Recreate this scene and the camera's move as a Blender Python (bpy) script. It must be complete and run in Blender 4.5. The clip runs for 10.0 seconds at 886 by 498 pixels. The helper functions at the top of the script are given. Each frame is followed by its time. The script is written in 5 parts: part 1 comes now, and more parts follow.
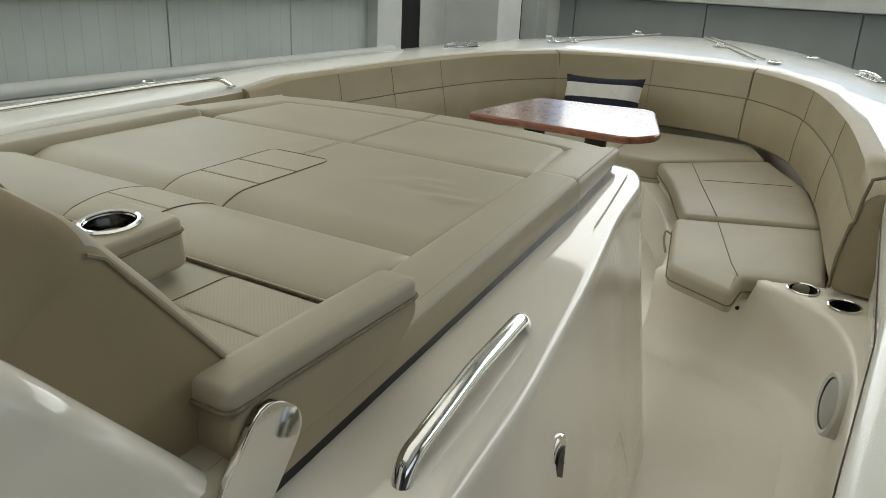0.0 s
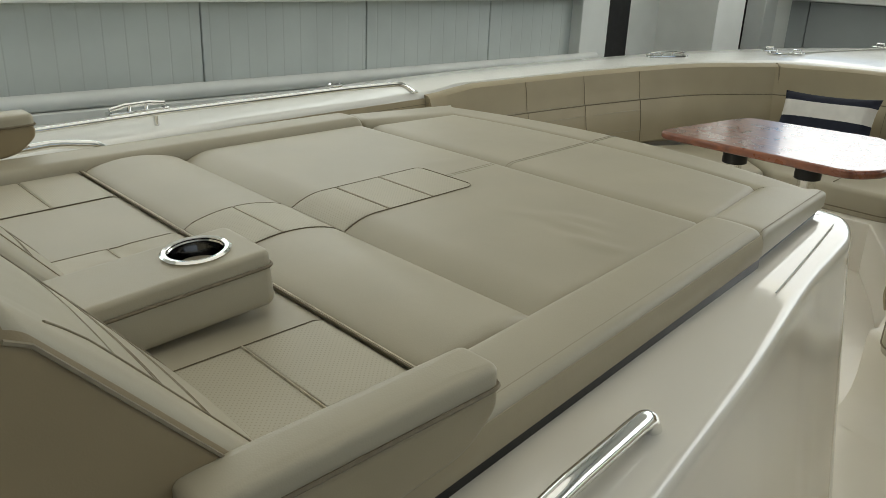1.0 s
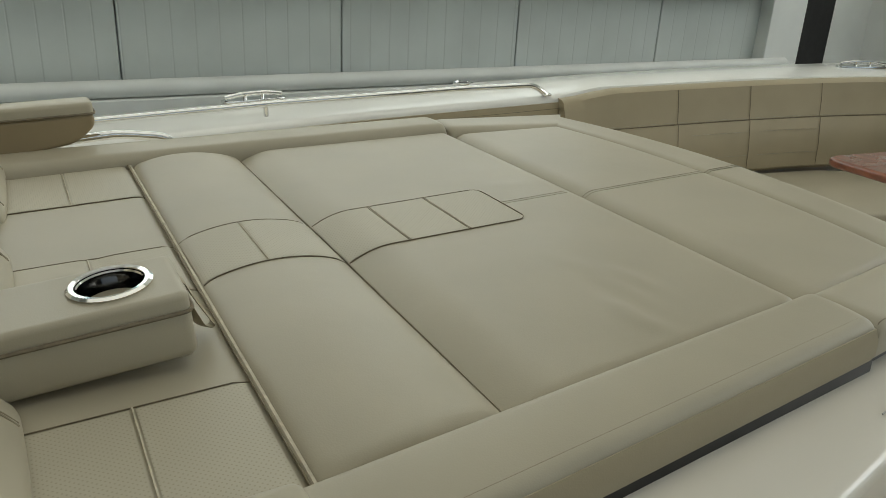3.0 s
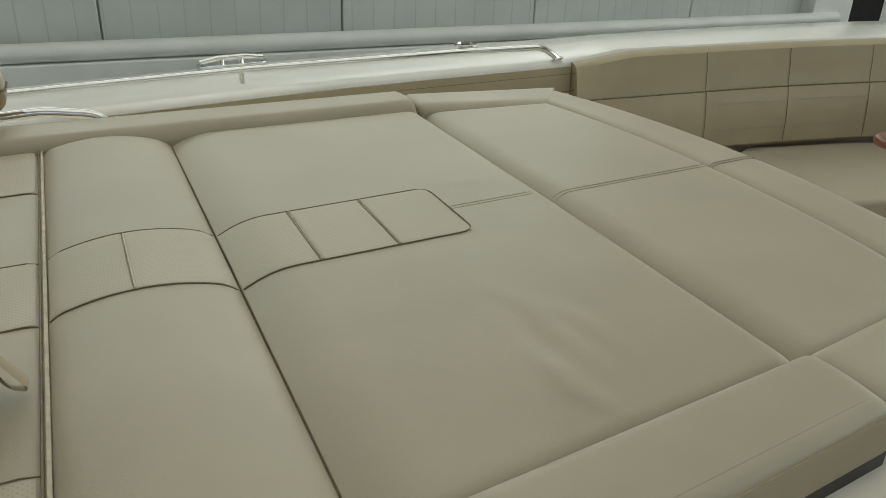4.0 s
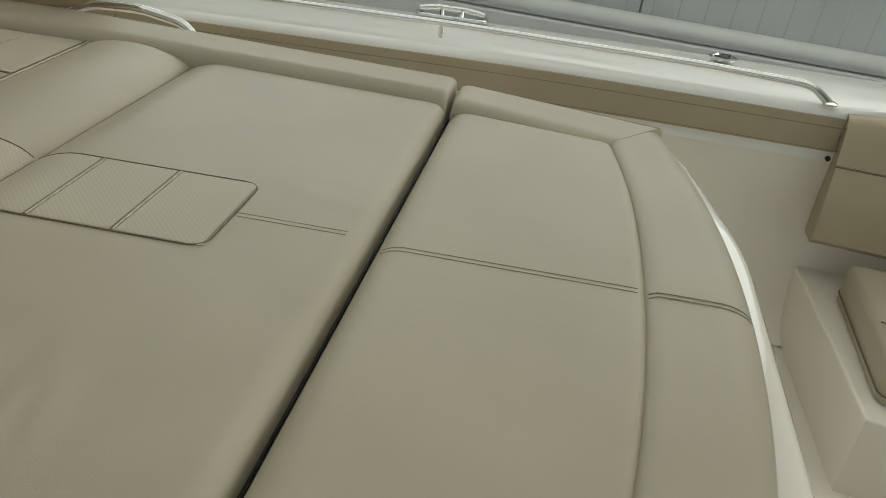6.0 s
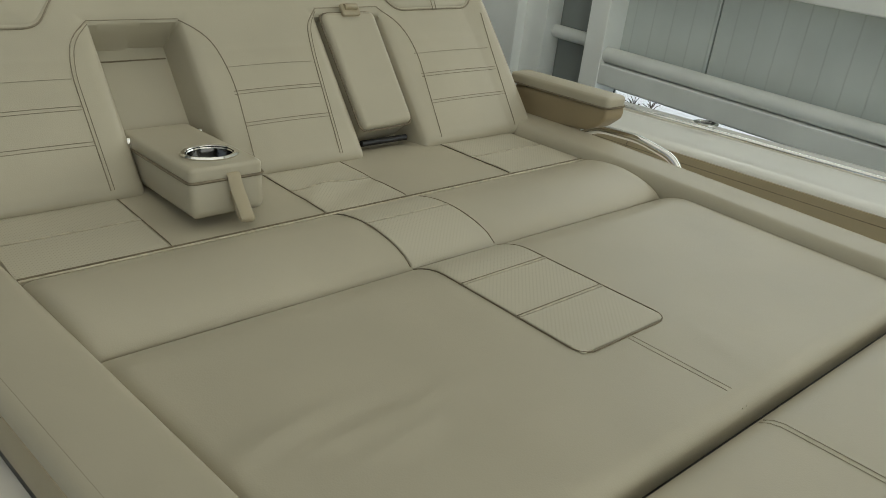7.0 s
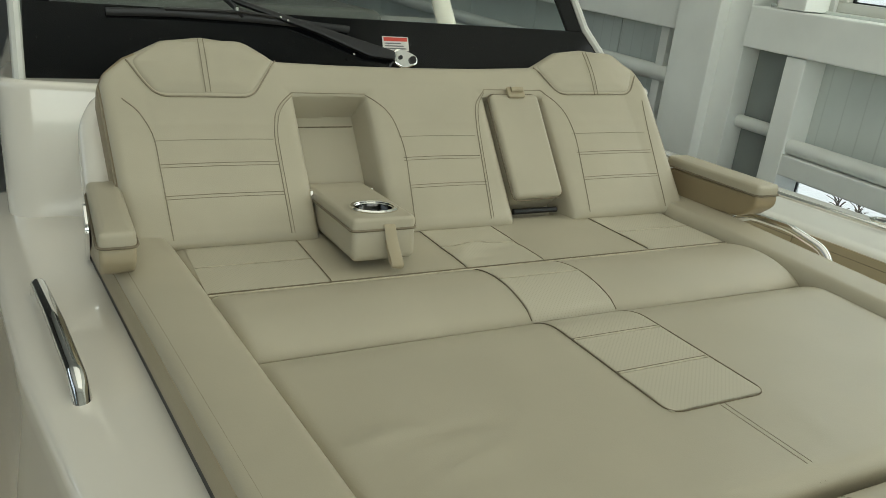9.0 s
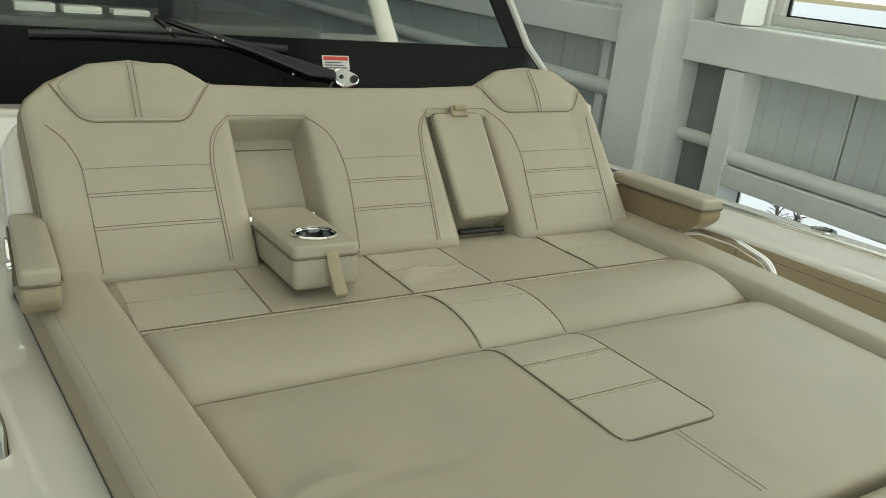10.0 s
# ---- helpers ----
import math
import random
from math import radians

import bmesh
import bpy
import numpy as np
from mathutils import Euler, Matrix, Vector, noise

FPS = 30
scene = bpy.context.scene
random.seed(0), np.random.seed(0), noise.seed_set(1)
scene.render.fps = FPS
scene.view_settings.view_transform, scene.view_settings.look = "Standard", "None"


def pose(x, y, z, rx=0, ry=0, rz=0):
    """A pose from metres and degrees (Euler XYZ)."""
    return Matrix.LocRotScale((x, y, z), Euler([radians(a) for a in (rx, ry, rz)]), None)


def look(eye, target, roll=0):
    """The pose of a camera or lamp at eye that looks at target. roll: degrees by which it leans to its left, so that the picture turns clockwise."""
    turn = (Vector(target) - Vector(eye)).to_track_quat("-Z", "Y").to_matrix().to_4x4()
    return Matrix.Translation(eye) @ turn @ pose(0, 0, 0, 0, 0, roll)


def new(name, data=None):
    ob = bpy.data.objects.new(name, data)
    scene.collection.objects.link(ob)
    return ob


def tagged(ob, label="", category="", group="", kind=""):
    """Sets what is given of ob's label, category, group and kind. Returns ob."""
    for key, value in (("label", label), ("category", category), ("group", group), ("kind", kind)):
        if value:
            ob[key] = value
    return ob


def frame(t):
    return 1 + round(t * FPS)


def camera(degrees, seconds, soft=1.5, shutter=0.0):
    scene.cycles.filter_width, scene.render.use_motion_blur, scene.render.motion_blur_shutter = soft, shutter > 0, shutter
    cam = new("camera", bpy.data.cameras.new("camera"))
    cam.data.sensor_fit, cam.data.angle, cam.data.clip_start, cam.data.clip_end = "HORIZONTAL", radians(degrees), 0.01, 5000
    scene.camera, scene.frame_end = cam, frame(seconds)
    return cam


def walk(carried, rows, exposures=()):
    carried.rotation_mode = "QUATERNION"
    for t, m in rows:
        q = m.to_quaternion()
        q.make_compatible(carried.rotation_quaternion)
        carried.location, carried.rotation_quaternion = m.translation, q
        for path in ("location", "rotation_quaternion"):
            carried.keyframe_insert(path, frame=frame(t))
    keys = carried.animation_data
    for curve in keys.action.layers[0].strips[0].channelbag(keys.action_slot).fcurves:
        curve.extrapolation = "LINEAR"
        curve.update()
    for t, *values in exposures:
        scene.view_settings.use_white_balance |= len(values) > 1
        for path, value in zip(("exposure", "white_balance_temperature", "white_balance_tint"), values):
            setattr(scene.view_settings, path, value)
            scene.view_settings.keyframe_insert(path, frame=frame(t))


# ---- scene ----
cam = camera(58.9, 10.0, soft=0.25)
BOAT = Matrix.Rotation(radians(2.5), 4, "X")  # the boat stands a little bow-up in the hall
PATH = [
    (0, (1.384, -0.439, 1.193), (0.415, 1.142, 0.443), 1.3),
    (0.5, (1.401, -0.282, 1.203), (0.126, 1.066, 0.456), 0.3),
    (1, (1.344, -0.165, 1.19), (-0.015, 1.094, 0.438), 0.5),
    (1.5, (1.281, -0.027, 1.188), (-0.103, 1.186, 0.405), 0.3),
    (2, (1.289, 0.103, 1.186), (-0.25, 1.124, 0.418), -0.5),
    (2.5, (1.323, 0.184, 1.188), (-0.281, 1.11, 0.434), 0.3),
    (2.7, (1.321, 0.212, 1.175), (-0.297, 1.119, 0.428), 0.3),
    (3.8, (1.136, 0.454, 1.172), (-0.477, 1.24, 0.289), 0.9),
    (4, (1.119, 0.554, 1.169), (-0.506, 1.312, 0.284), 0.0),
    (4.5, (1.094, 0.838, 1.166), (-0.534, 1.55, 0.249), 0.5),
    (5, (1.015, 1.081, 1.15), (-0.636, 1.703, 0.209), 1.6),
    (5.2, (0.951, 1.182, 1.142), (-0.688, 1.786, 0.167), 2.7),
    (6.3, (0.897, 1.567, 1.181), (-0.749, 0.932, 0.239), 5.8),
    (6.5, (0.882, 1.57, 1.18), (-0.705, 0.725, 0.306), 5.5),
    (7, (0.882, 1.638, 1.193), (-0.352, 0.288, 0.384), 4.7),
    (7.5, (0.878, 1.749, 1.207), (-0.101, 0.183, 0.44), 4.5),
    (8, (0.882, 1.795, 1.215), (-0.022, 0.16, 0.502), 5.0),
    (8.5, (0.89, 1.82, 1.221), (0.017, 0.156, 0.537), 4.9),
    (9, (0.891, 1.828, 1.223), (0.015, 0.156, 0.561), 4.8),
    (9.5, (0.872, 1.83, 1.231), (-0.021, 0.154, 0.603), 4.3),
    (10, (0.858, 1.789, 1.235), (-0.13, 0.166, 0.612), 4.5),
]
EXPOSURE = [(0.0, -0.15, 6600, 8), (2.0, -0.17, 6600, 7), (4.0, -0.21, 6580, 6), (5.0, -0.20, 6600, 7), (6.5, -0.28, 6540, 7), (7.0, -0.28, 6600, 6), (7.5, -0.06, 6620, 2), (8.5, -0.02, 6620, 2), (10.0, 0.02, 6610, 1)]
walk(cam, [(t, BOAT @ look(eye, target, roll)) for t, eye, target, roll in PATH], EXPOSURE)

# ---- world, sun and light ----
world = bpy.data.worlds.new("sky")
world.use_nodes = True
scene.world = world
wn = world.node_tree.nodes
sky = wn.new("ShaderNodeTexSky")
sky.sky_type, sky.sun_disc = "NISHITA", False
sky.sun_elevation, sky.sun_rotation = radians(32), radians(173)
world.node_tree.links.new(sky.outputs[0], wn["Background"].inputs[0])
wn["Background"].inputs[1].default_value = 0.15
sun = new("sun", bpy.data.lights.new("sun", "SUN"))
sun.data.energy, sun.data.angle, sun.data.color = 5.0, radians(12), (1.0, 0.94, 0.85)
sun.matrix_world = look((0, 0, 30), (-3, 25, 14))


def window_light(name, x, y, z, sx, sy, target, watts, color=(1, 0.985, 0.95)):
    lamp = new(name, bpy.data.lights.new(name, "AREA"))
    lamp.data.shape, lamp.data.size, lamp.data.size_y = "RECTANGLE", sx, sy
    lamp.data.energy, lamp.data.color = watts, color
    lamp.matrix_world = look((x, y, z), target)
    return lamp


LIGHT = (1.0, 0.965, 0.86)
window_light("window_light_bow", 2.6, 7.1, 2.6, 9.0, 2.2, (2.6, 0, 1.6), 150, LIGHT)
window_light("window_light_side", 8.9, -2.0, 3.3, 11.0, 2.4, (0, -2.0, 2.4), 38, LIGHT)
window_light("window_light_port", -2.72, 1.3, 1.95, 4.4, 1.3, (5, 1.3, 1.5), 33, LIGHT)
window_light("skylight", 0.2, 0.6, 5.85, 5.0, 9.0, (0.2, 0.6, 0), 100, LIGHT)

# ---- materials ----


def material(name, color, rough=0.5, metal=0.0, coat=0.0, vary=0.06, scale=6.0, bump=0.0, bump_scale=300.0, fine=0.0, detail=None):
    m = bpy.data.materials.new(name)
    m.use_nodes = True
    nt, n = m.node_tree, m.node_tree.nodes
    b = n["Principled BSDF"]
    b.inputs["Roughness"].default_value, b.inputs["Metallic"].default_value = rough, metal
    b.inputs["Coat Weight"].default_value = coat
    b.inputs["Coat Roughness"].default_value = 0.03
    tc = n.new("ShaderNodeTexCoord")
    noise1 = n.new("ShaderNodeTexNoise")
    noise1.inputs["Scale"].default_value, noise1.inputs["Detail"].default_value = scale, 6
    nt.links.new(tc.outputs["Object"], noise1.inputs["Vector"])
    ramp = n.new("ShaderNodeValToRGB")
    ramp.color_ramp.elements[0].position, ramp.color_ramp.elements[1].position = 0.3, 0.7
    ramp.color_ramp.elements[0].color = (*[c * (1 - vary) for c in color], 1)
    ramp.color_ramp.elements[1].color = (*[min(1, c * (1 + vary)) for c in color], 1)
    nt.links.new(noise1.outputs["Fac"], ramp.inputs[0])
    nt.links.new(ramp.outputs[0], b.inputs["Base Color"])
    rmix = n.new("ShaderNodeMapRange")
    rmix.inputs[3].default_value, rmix.inputs[4].default_value = max(0.02, rough * 0.85), min(1, rough * 1.15)
    noise3 = n.new("ShaderNodeTexNoise")
    noise3.inputs["Scale"].default_value = scale * 4
    nt.links.new(tc.outputs["Object"], noise3.inputs["Vector"])
    nt.links.new(noise3.outputs["Fac"], rmix.inputs[0])
    nt.links.new(rmix.outputs[0], b.inputs["Roughness"])
    if bump:
        v = n.new("ShaderNodeTexVoronoi")
        v.inputs["Scale"].default_value = bump_scale
        nt.links.new(tc.outputs["Object"], v.inputs["Vector"])
        bp = n.new("ShaderNodeBump")
        bp.inputs["Strength"].default_value, bp.inputs["Distance"].default_value = bump, 0.001
        nt.links.new(v.outputs["Distance"], bp.inputs["Height"])
        last = bp
        if fine:
            n2 = n.new("ShaderNodeTexNoise")
            n2.inputs["Scale"].default_value, n2.inputs["Detail"].default_value = 9.0, 3
            nt.links.new(tc.outputs["Object"], n2.inputs["Vector"])
            b2 = n.new("ShaderNodeBump")
            b2.inputs["Strength"].default_value, b2.inputs["Distance"].default_value = fine, 0.01
            nt.links.new(n2.outputs["Fac"], b2.inputs["Height"])
            nt.links.new(bp.outputs[0], b2.inputs["Normal"])
            last = b2
        nt.links.new(last.outputs[0], b.inputs["Normal"])
    return m


TAN = (0.41, 0.372, 0.28)
VINYL = material("tan_vinyl", TAN, 0.42, vary=0.05, scale=5, bump=0.10, bump_scale=450, fine=0.10)
# browner tan that puts shade into the colour of bolster and armrest sides
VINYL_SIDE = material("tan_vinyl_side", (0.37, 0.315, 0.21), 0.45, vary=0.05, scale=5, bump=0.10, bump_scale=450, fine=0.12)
# same vinyl, deepened to brown: the shade of side faces as colour
VINYL_SHADED = material("shaded_tan_vinyl", (0.29, 0.228, 0.135), 0.45, vary=0.06, scale=5, bump=0.10, bump_scale=450, fine=0.12)
SEAM = material("stitched_seam", (0.18, 0.148, 0.096), 0.7, vary=0.2, scale=60)
MIDSEAM = material("fine_seam", (0.25, 0.215, 0.15), 0.65, vary=0.15, scale=60)
GROOVE = material("moulding_groove", (0.45, 0.45, 0.42), 0.5, vary=0.05)
SOFTSEAM = material("tonal_seam", (0.34, 0.31, 0.23), 0.6, vary=0.15, scale=60)
THREAD = material("pale_thread", (0.50, 0.45, 0.34), 0.6, vary=0.2, scale=80)
GEL = material("cream_gelcoat", (0.78, 0.74, 0.655), 0.09, coat=0.8, vary=0.02, scale=2)
GELSOLE = material("satin_gelcoat", (0.78, 0.74, 0.655), 0.34, coat=0.15, vary=0.03, scale=2, bump=0.08, bump_scale=220)
GELDECK = material("deck_gelcoat", (0.80, 0.80, 0.76), 0.22, coat=0.55, vary=0.03, scale=3, bump=0.25, bump_scale=260)
CHROME = material("polished_stainless", (0.80, 0.80, 0.78), 0.08, metal=1.0, vary=0.03)
BLACK = material("black_rubber", (0.007, 0.007, 0.008), 0.42, vary=0.2)
FRIT = material("black_glass", (0.004, 0.0045, 0.005), 0.10, vary=0.1)
NAVY = material("navy_cloth", (0.010, 0.013, 0.028), 0.9, vary=0.2, scale=20, bump=0.5, bump_scale=500)
WHITECLOTH = material("white_cloth", (0.68, 0.66, 0.63), 0.9, vary=0.06, scale=20, bump=0.5, bump_scale=500)
PLASTIC = material("grey_white_plastic", (0.62, 0.62, 0.58), 0.4, vary=0.04)
STEEL = material("painted_steel", (0.84, 0.86, 0.83), 0.42, vary=0.05, scale=3)
PIPE = material("painted_pipe", (0.74, 0.76, 0.73), 0.45, vary=0.06, scale=4)
GAPSHADE = material("gap_shade", (0.02, 0.02, 0.02), 0.8, vary=0.2)
FARWALL = material("far_wall", (0.15, 0.155, 0.155), 0.6, vary=0.1, scale=1)
CONCRETE = material("concrete_floor", (0.20, 0.20, 0.195), 0.6, vary=0.15, scale=1.5)
SNOW = material("snow", (0.82, 0.83, 0.85), 0.9, vary=0.05, scale=0.5)
TWIG = material("bare_twig", (0.13, 0.105, 0.085), 0.9, vary=0.2)
DARKSTEEL = material("shaded_steel", (0.07, 0.068, 0.065), 0.14, metal=1.0, vary=0.1)
DASH = material("dash_grey", (0.075, 0.08, 0.075), 0.4, vary=0.08)
RED = material("warning_red", (0.55, 0.05, 0.03), 0.5)
INK = material("grey_ink", (0.2, 0.2, 0.2), 0.6)


def perforated():
    m = material("perforated_vinyl", (0.465, 0.428, 0.33), 0.5, vary=0.04)
    nt, n = m.node_tree, m.node_tree.nodes
    b = n["Principled BSDF"]
    tc = n.new("ShaderNodeTexCoord")
    rot = n.new("ShaderNodeMapping")
    rot.inputs["Rotation"].default_value = (0, 0, radians(45))
    rot.inputs["Scale"].default_value = (170, 170, 0)
    nt.links.new(tc.outputs["Object"], rot.inputs["Vector"])
    fr = n.new("ShaderNodeVectorMath")
    fr.operation = "FRACTION"
    nt.links.new(rot.outputs[0], fr.inputs[0])
    ds = n.new("ShaderNodeVectorMath")
    ds.operation = "DISTANCE"
    ds.inputs[1].default_value = (0.5, 0.5, 0)
    nt.links.new(fr.outputs[0], ds.inputs[0])
    st = n.new("ShaderNodeMapRange")
    st.inputs[1].default_value, st.inputs[2].default_value = 0.14, 0.24
    nt.links.new(ds.outputs["Value"], st.inputs[0])
    mix = n.new("ShaderNodeMix")
    mix.data_type = "RGBA"
    mix.inputs[6].default_value = (0.37, 0.34, 0.255, 1)
    old = b.inputs["Base Color"].links[0].from_socket
    nt.links.new(old, mix.inputs[7])
    nt.links.new(st.outputs[0], mix.inputs[0])
    nt.links.new(mix.outputs[2], b.inputs["Base Color"])
    return m


PERF = perforated()
for soft_vinyl in (VINYL, VINYL_SIDE, VINYL_SHADED, PERF):
    soft_vinyl.node_tree.nodes["Principled BSDF"].inputs["Specular IOR Level"].default_value = 0.42
FRIT.node_tree.nodes["Principled BSDF"].inputs["Specular IOR Level"].default_value = 0.3


def wood():
    m = material("varnished_cherry", (0.20, 0.055, 0.022), 0.28, coat=1.0, vary=0.2, scale=4)
    nt, n = m.node_tree, m.node_tree.nodes
    b = n["Principled BSDF"]
    b.inputs["Coat Roughness"].default_value = 0.14
    tc, mp = n.new("ShaderNodeTexCoord"), n.new("ShaderNodeMapping")
    mp.inputs["Scale"].default_value = (3, 30, 3)
    nz = n.new("ShaderNodeTexNoise")
    nz.inputs["Scale"].default_value, nz.inputs["Detail"].default_value, nz.inputs["Distortion"].default_value = 3, 8, 1.2
    rp = n.new("ShaderNodeValToRGB")
    rp.color_ramp.elements[0].position, rp.color_ramp.elements[1].position = 0.3, 0.75
    rp.color_ramp.elements[0].color, rp.color_ramp.elements[1].color = (0.12, 0.028, 0.012, 1), (0.30, 0.09, 0.035, 1)
    nt.links.new(tc.outputs["Object"], mp.inputs[0])
    nt.links.new(mp.outputs[0], nz.inputs["Vector"])
    nt.links.new(nz.outputs["Fac"], rp.inputs[0])
    nt.links.new(rp.outputs[0], b.inputs["Base Color"])
    return m


WOOD = wood()


def wall_panel_material():
    """Painted sandwich panels with shallow pressed ribs every eleven centimetres."""
    m = material("ribbed_panel", (0.60, 0.64, 0.615), 0.45, vary=0.07, scale=2.5)
    nt, n = m.node_tree, m.node_tree.nodes
    b = n["Principled BSDF"]
    tc, sp = n.new("ShaderNodeTexCoord"), n.new("ShaderNodeSeparateXYZ")
    nt.links.new(tc.outputs["Object"], sp.inputs[0])
    ad = n.new("ShaderNodeMath")
    nt.links.new(sp.outputs["X"], ad.inputs[0])
    nt.links.new(sp.outputs["Y"], ad.inputs[1])
    mu = n.new("ShaderNodeMath")
    mu.operation, mu.inputs[1].default_value = "MULTIPLY", 9.0
    nt.links.new(ad.outputs[0], mu.inputs[0])
    fr = n.new("ShaderNodeMath")
    fr.operation = "FRACT"
    nt.links.new(mu.outputs[0], fr.inputs[0])
    pp = n.new("ShaderNodeMath")
    pp.operation, pp.inputs[1].default_value = "PINGPONG", 0.5
    nt.links.new(fr.outputs[0], pp.inputs[0])
    mr = n.new("ShaderNodeMapRange")
    mr.inputs[1].default_value, mr.inputs[2].default_value = 0.0, 0.05
    nt.links.new(pp.outputs[0], mr.inputs[0])
    bp = n.new("ShaderNodeBump")
    bp.inputs["Strength"].default_value, bp.inputs["Distance"].default_value = 0.35, 0.003
    nt.links.new(mr.outputs[0], bp.inputs["Height"])
    nt.links.new(bp.outputs[0], b.inputs["Normal"])
    mix = n.new("ShaderNodeMix")
    mix.data_type = "RGBA"
    mix.inputs[6].default_value = (0.53, 0.565, 0.54, 1)
    nt.links.new(b.inputs["Base Color"].links[0].from_socket, mix.inputs[7])
    nt.links.new(mr.outputs[0], mix.inputs[0])
    nt.links.new(mix.outputs[2], b.inputs["Base Color"])
    return m


PANEL = wall_panel_material()


def glass():
    m = bpy.data.materials.new("clear_glass")
    m.use_nodes = True
    b = m.node_tree.nodes["Principled BSDF"]
    b.inputs["Base Color"].default_value = (0.86, 0.9, 0.88, 1)
    b.inputs["Roughness"].default_value, b.inputs["Transmission Weight"].default_value, b.inputs["IOR"].default_value = 0.02, 1.0, 1.05
    return m


GLASS = glass()

# ---- builders ----
BASE = {}


def thing(name, base, label, category, group="", kind="", boat=True):
    ob = new(name)
    ob.empty_display_size = 0.05
    ob.matrix_world = (BOAT if boat else Matrix()) @ Matrix.Translation(base)
    BASE[ob] = Vector(base)
    return tagged(ob, label, category, group, kind)


def mesh_of(name, bm, mats, smooth=True):
    bmesh.ops.recalc_face_normals(bm, faces=bm.faces)
    me = bpy.data.meshes.new(name)
    bm.to_mesh(me)
    bm.free()
    for m in mats if isinstance(mats, (list, tuple)) else [mats]:
        me.materials.append(m)
    if smooth:
        me.shade_smooth()
        me.set_sharp_from_angle(angle=radians(42))
    return me


def part(name, bm, mat, parent, label="", smooth=True, kind=""):
    base = BASE[parent]
    bmesh.ops.translate(bm, verts=bm.verts, vec=-base)
    ob = new(name, mesh_of(name, bm, mat, smooth))
    ob.parent = parent
    BASE[ob] = base
    return tagged(ob, label, "", "", kind)


def solo(name, bm, mat, label, category, kind="", boat=True, smooth=True, group=""):
    ob = new(name, mesh_of(name, bm, mat, smooth))
    ob.matrix_world = BOAT if boat else Matrix()
    BASE[ob] = Vector((0, 0, 0))
    return tagged(ob, label, category, group, kind)


def box(x0, x1, y0, y1, z0, z1, bevel=0.0, bm=None, seg=2):
    own = bmesh.new()
    bmesh.ops.create_cube(own, size=1.0)
    for v in own.verts:
        v.co = Vector(((x0 + x1) / 2 + v.co.x * (x1 - x0), (y0 + y1) / 2 + v.co.y * (y1 - y0), (z0 + z1) / 2 + v.co.z * (z1 - z0)))
    if bevel:
        bmesh.ops.bevel(own, geom=own.edges[:], offset=bevel, segments=seg, affect="EDGES", profile=0.5)
    if bm is None:
        return own
    me = bpy.data.meshes.new("tmp")
    own.to_mesh(me)
    own.free()
    bm.from_mesh(me)
    bpy.data.meshes.remove(me)
    return bm


def round_poly(pts, r, n=4):
    """A closed outline with rounded corners."""
    out, pts = [], [Vector(p) for p in pts]
    for i, p in enumerate(pts):
        a, c = pts[i - 1] - p, pts[(i + 1) % len(pts)] - p
        d = min(r, a.length * 0.45, c.length * 0.45)
        a, c = p + a.normalized() * d, p + c.normalized() * d
        for k in range(n + 1):
            t = k / n
            out.append((1 - t) ** 2 * a + 2 * t * (1 - t) * p + t * t * c)
    return out


def round_path(pts, r, n=5):
    """An open path in space with rounded corners."""
    pts = [Vector(p) for p in pts]
    out = [pts[0]]
    for i in range(1, len(pts) - 1):
        p, a, c = pts[i], pts[i - 1] - pts[i], pts[i + 1] - pts[i]
        d = min(r, a.length * 0.48, c.length * 0.48)
        a, c = p + a.normalized() * d, p + c.normalized() * d
        out += [(1 - k / n) ** 2 * a + 2 * k / n * (1 - k / n) * p + (k / n) ** 2 * c for k in range(n + 1)]
    return out + [pts[-1]]


def inset(pts, d):
    """A counter-clockwise outline moved inwards by d."""
    out, n = [], len(pts)
    for i in range(n):
        e1, e2 = (pts[i] - pts[i - 1]), (pts[(i + 1) % n] - pts[i])
        n1, n2 = Vector((-e1.y, e1.x)).normalized(), Vector((-e2.y, e2.x)).normalized()
        m = n1 + n2
        if m.length < 1e-6:
            m = n1
        m = m.normalized()
        out.append(pts[i] + m * min(d / max(0.35, m.dot(n1)), d * 2))
    return out


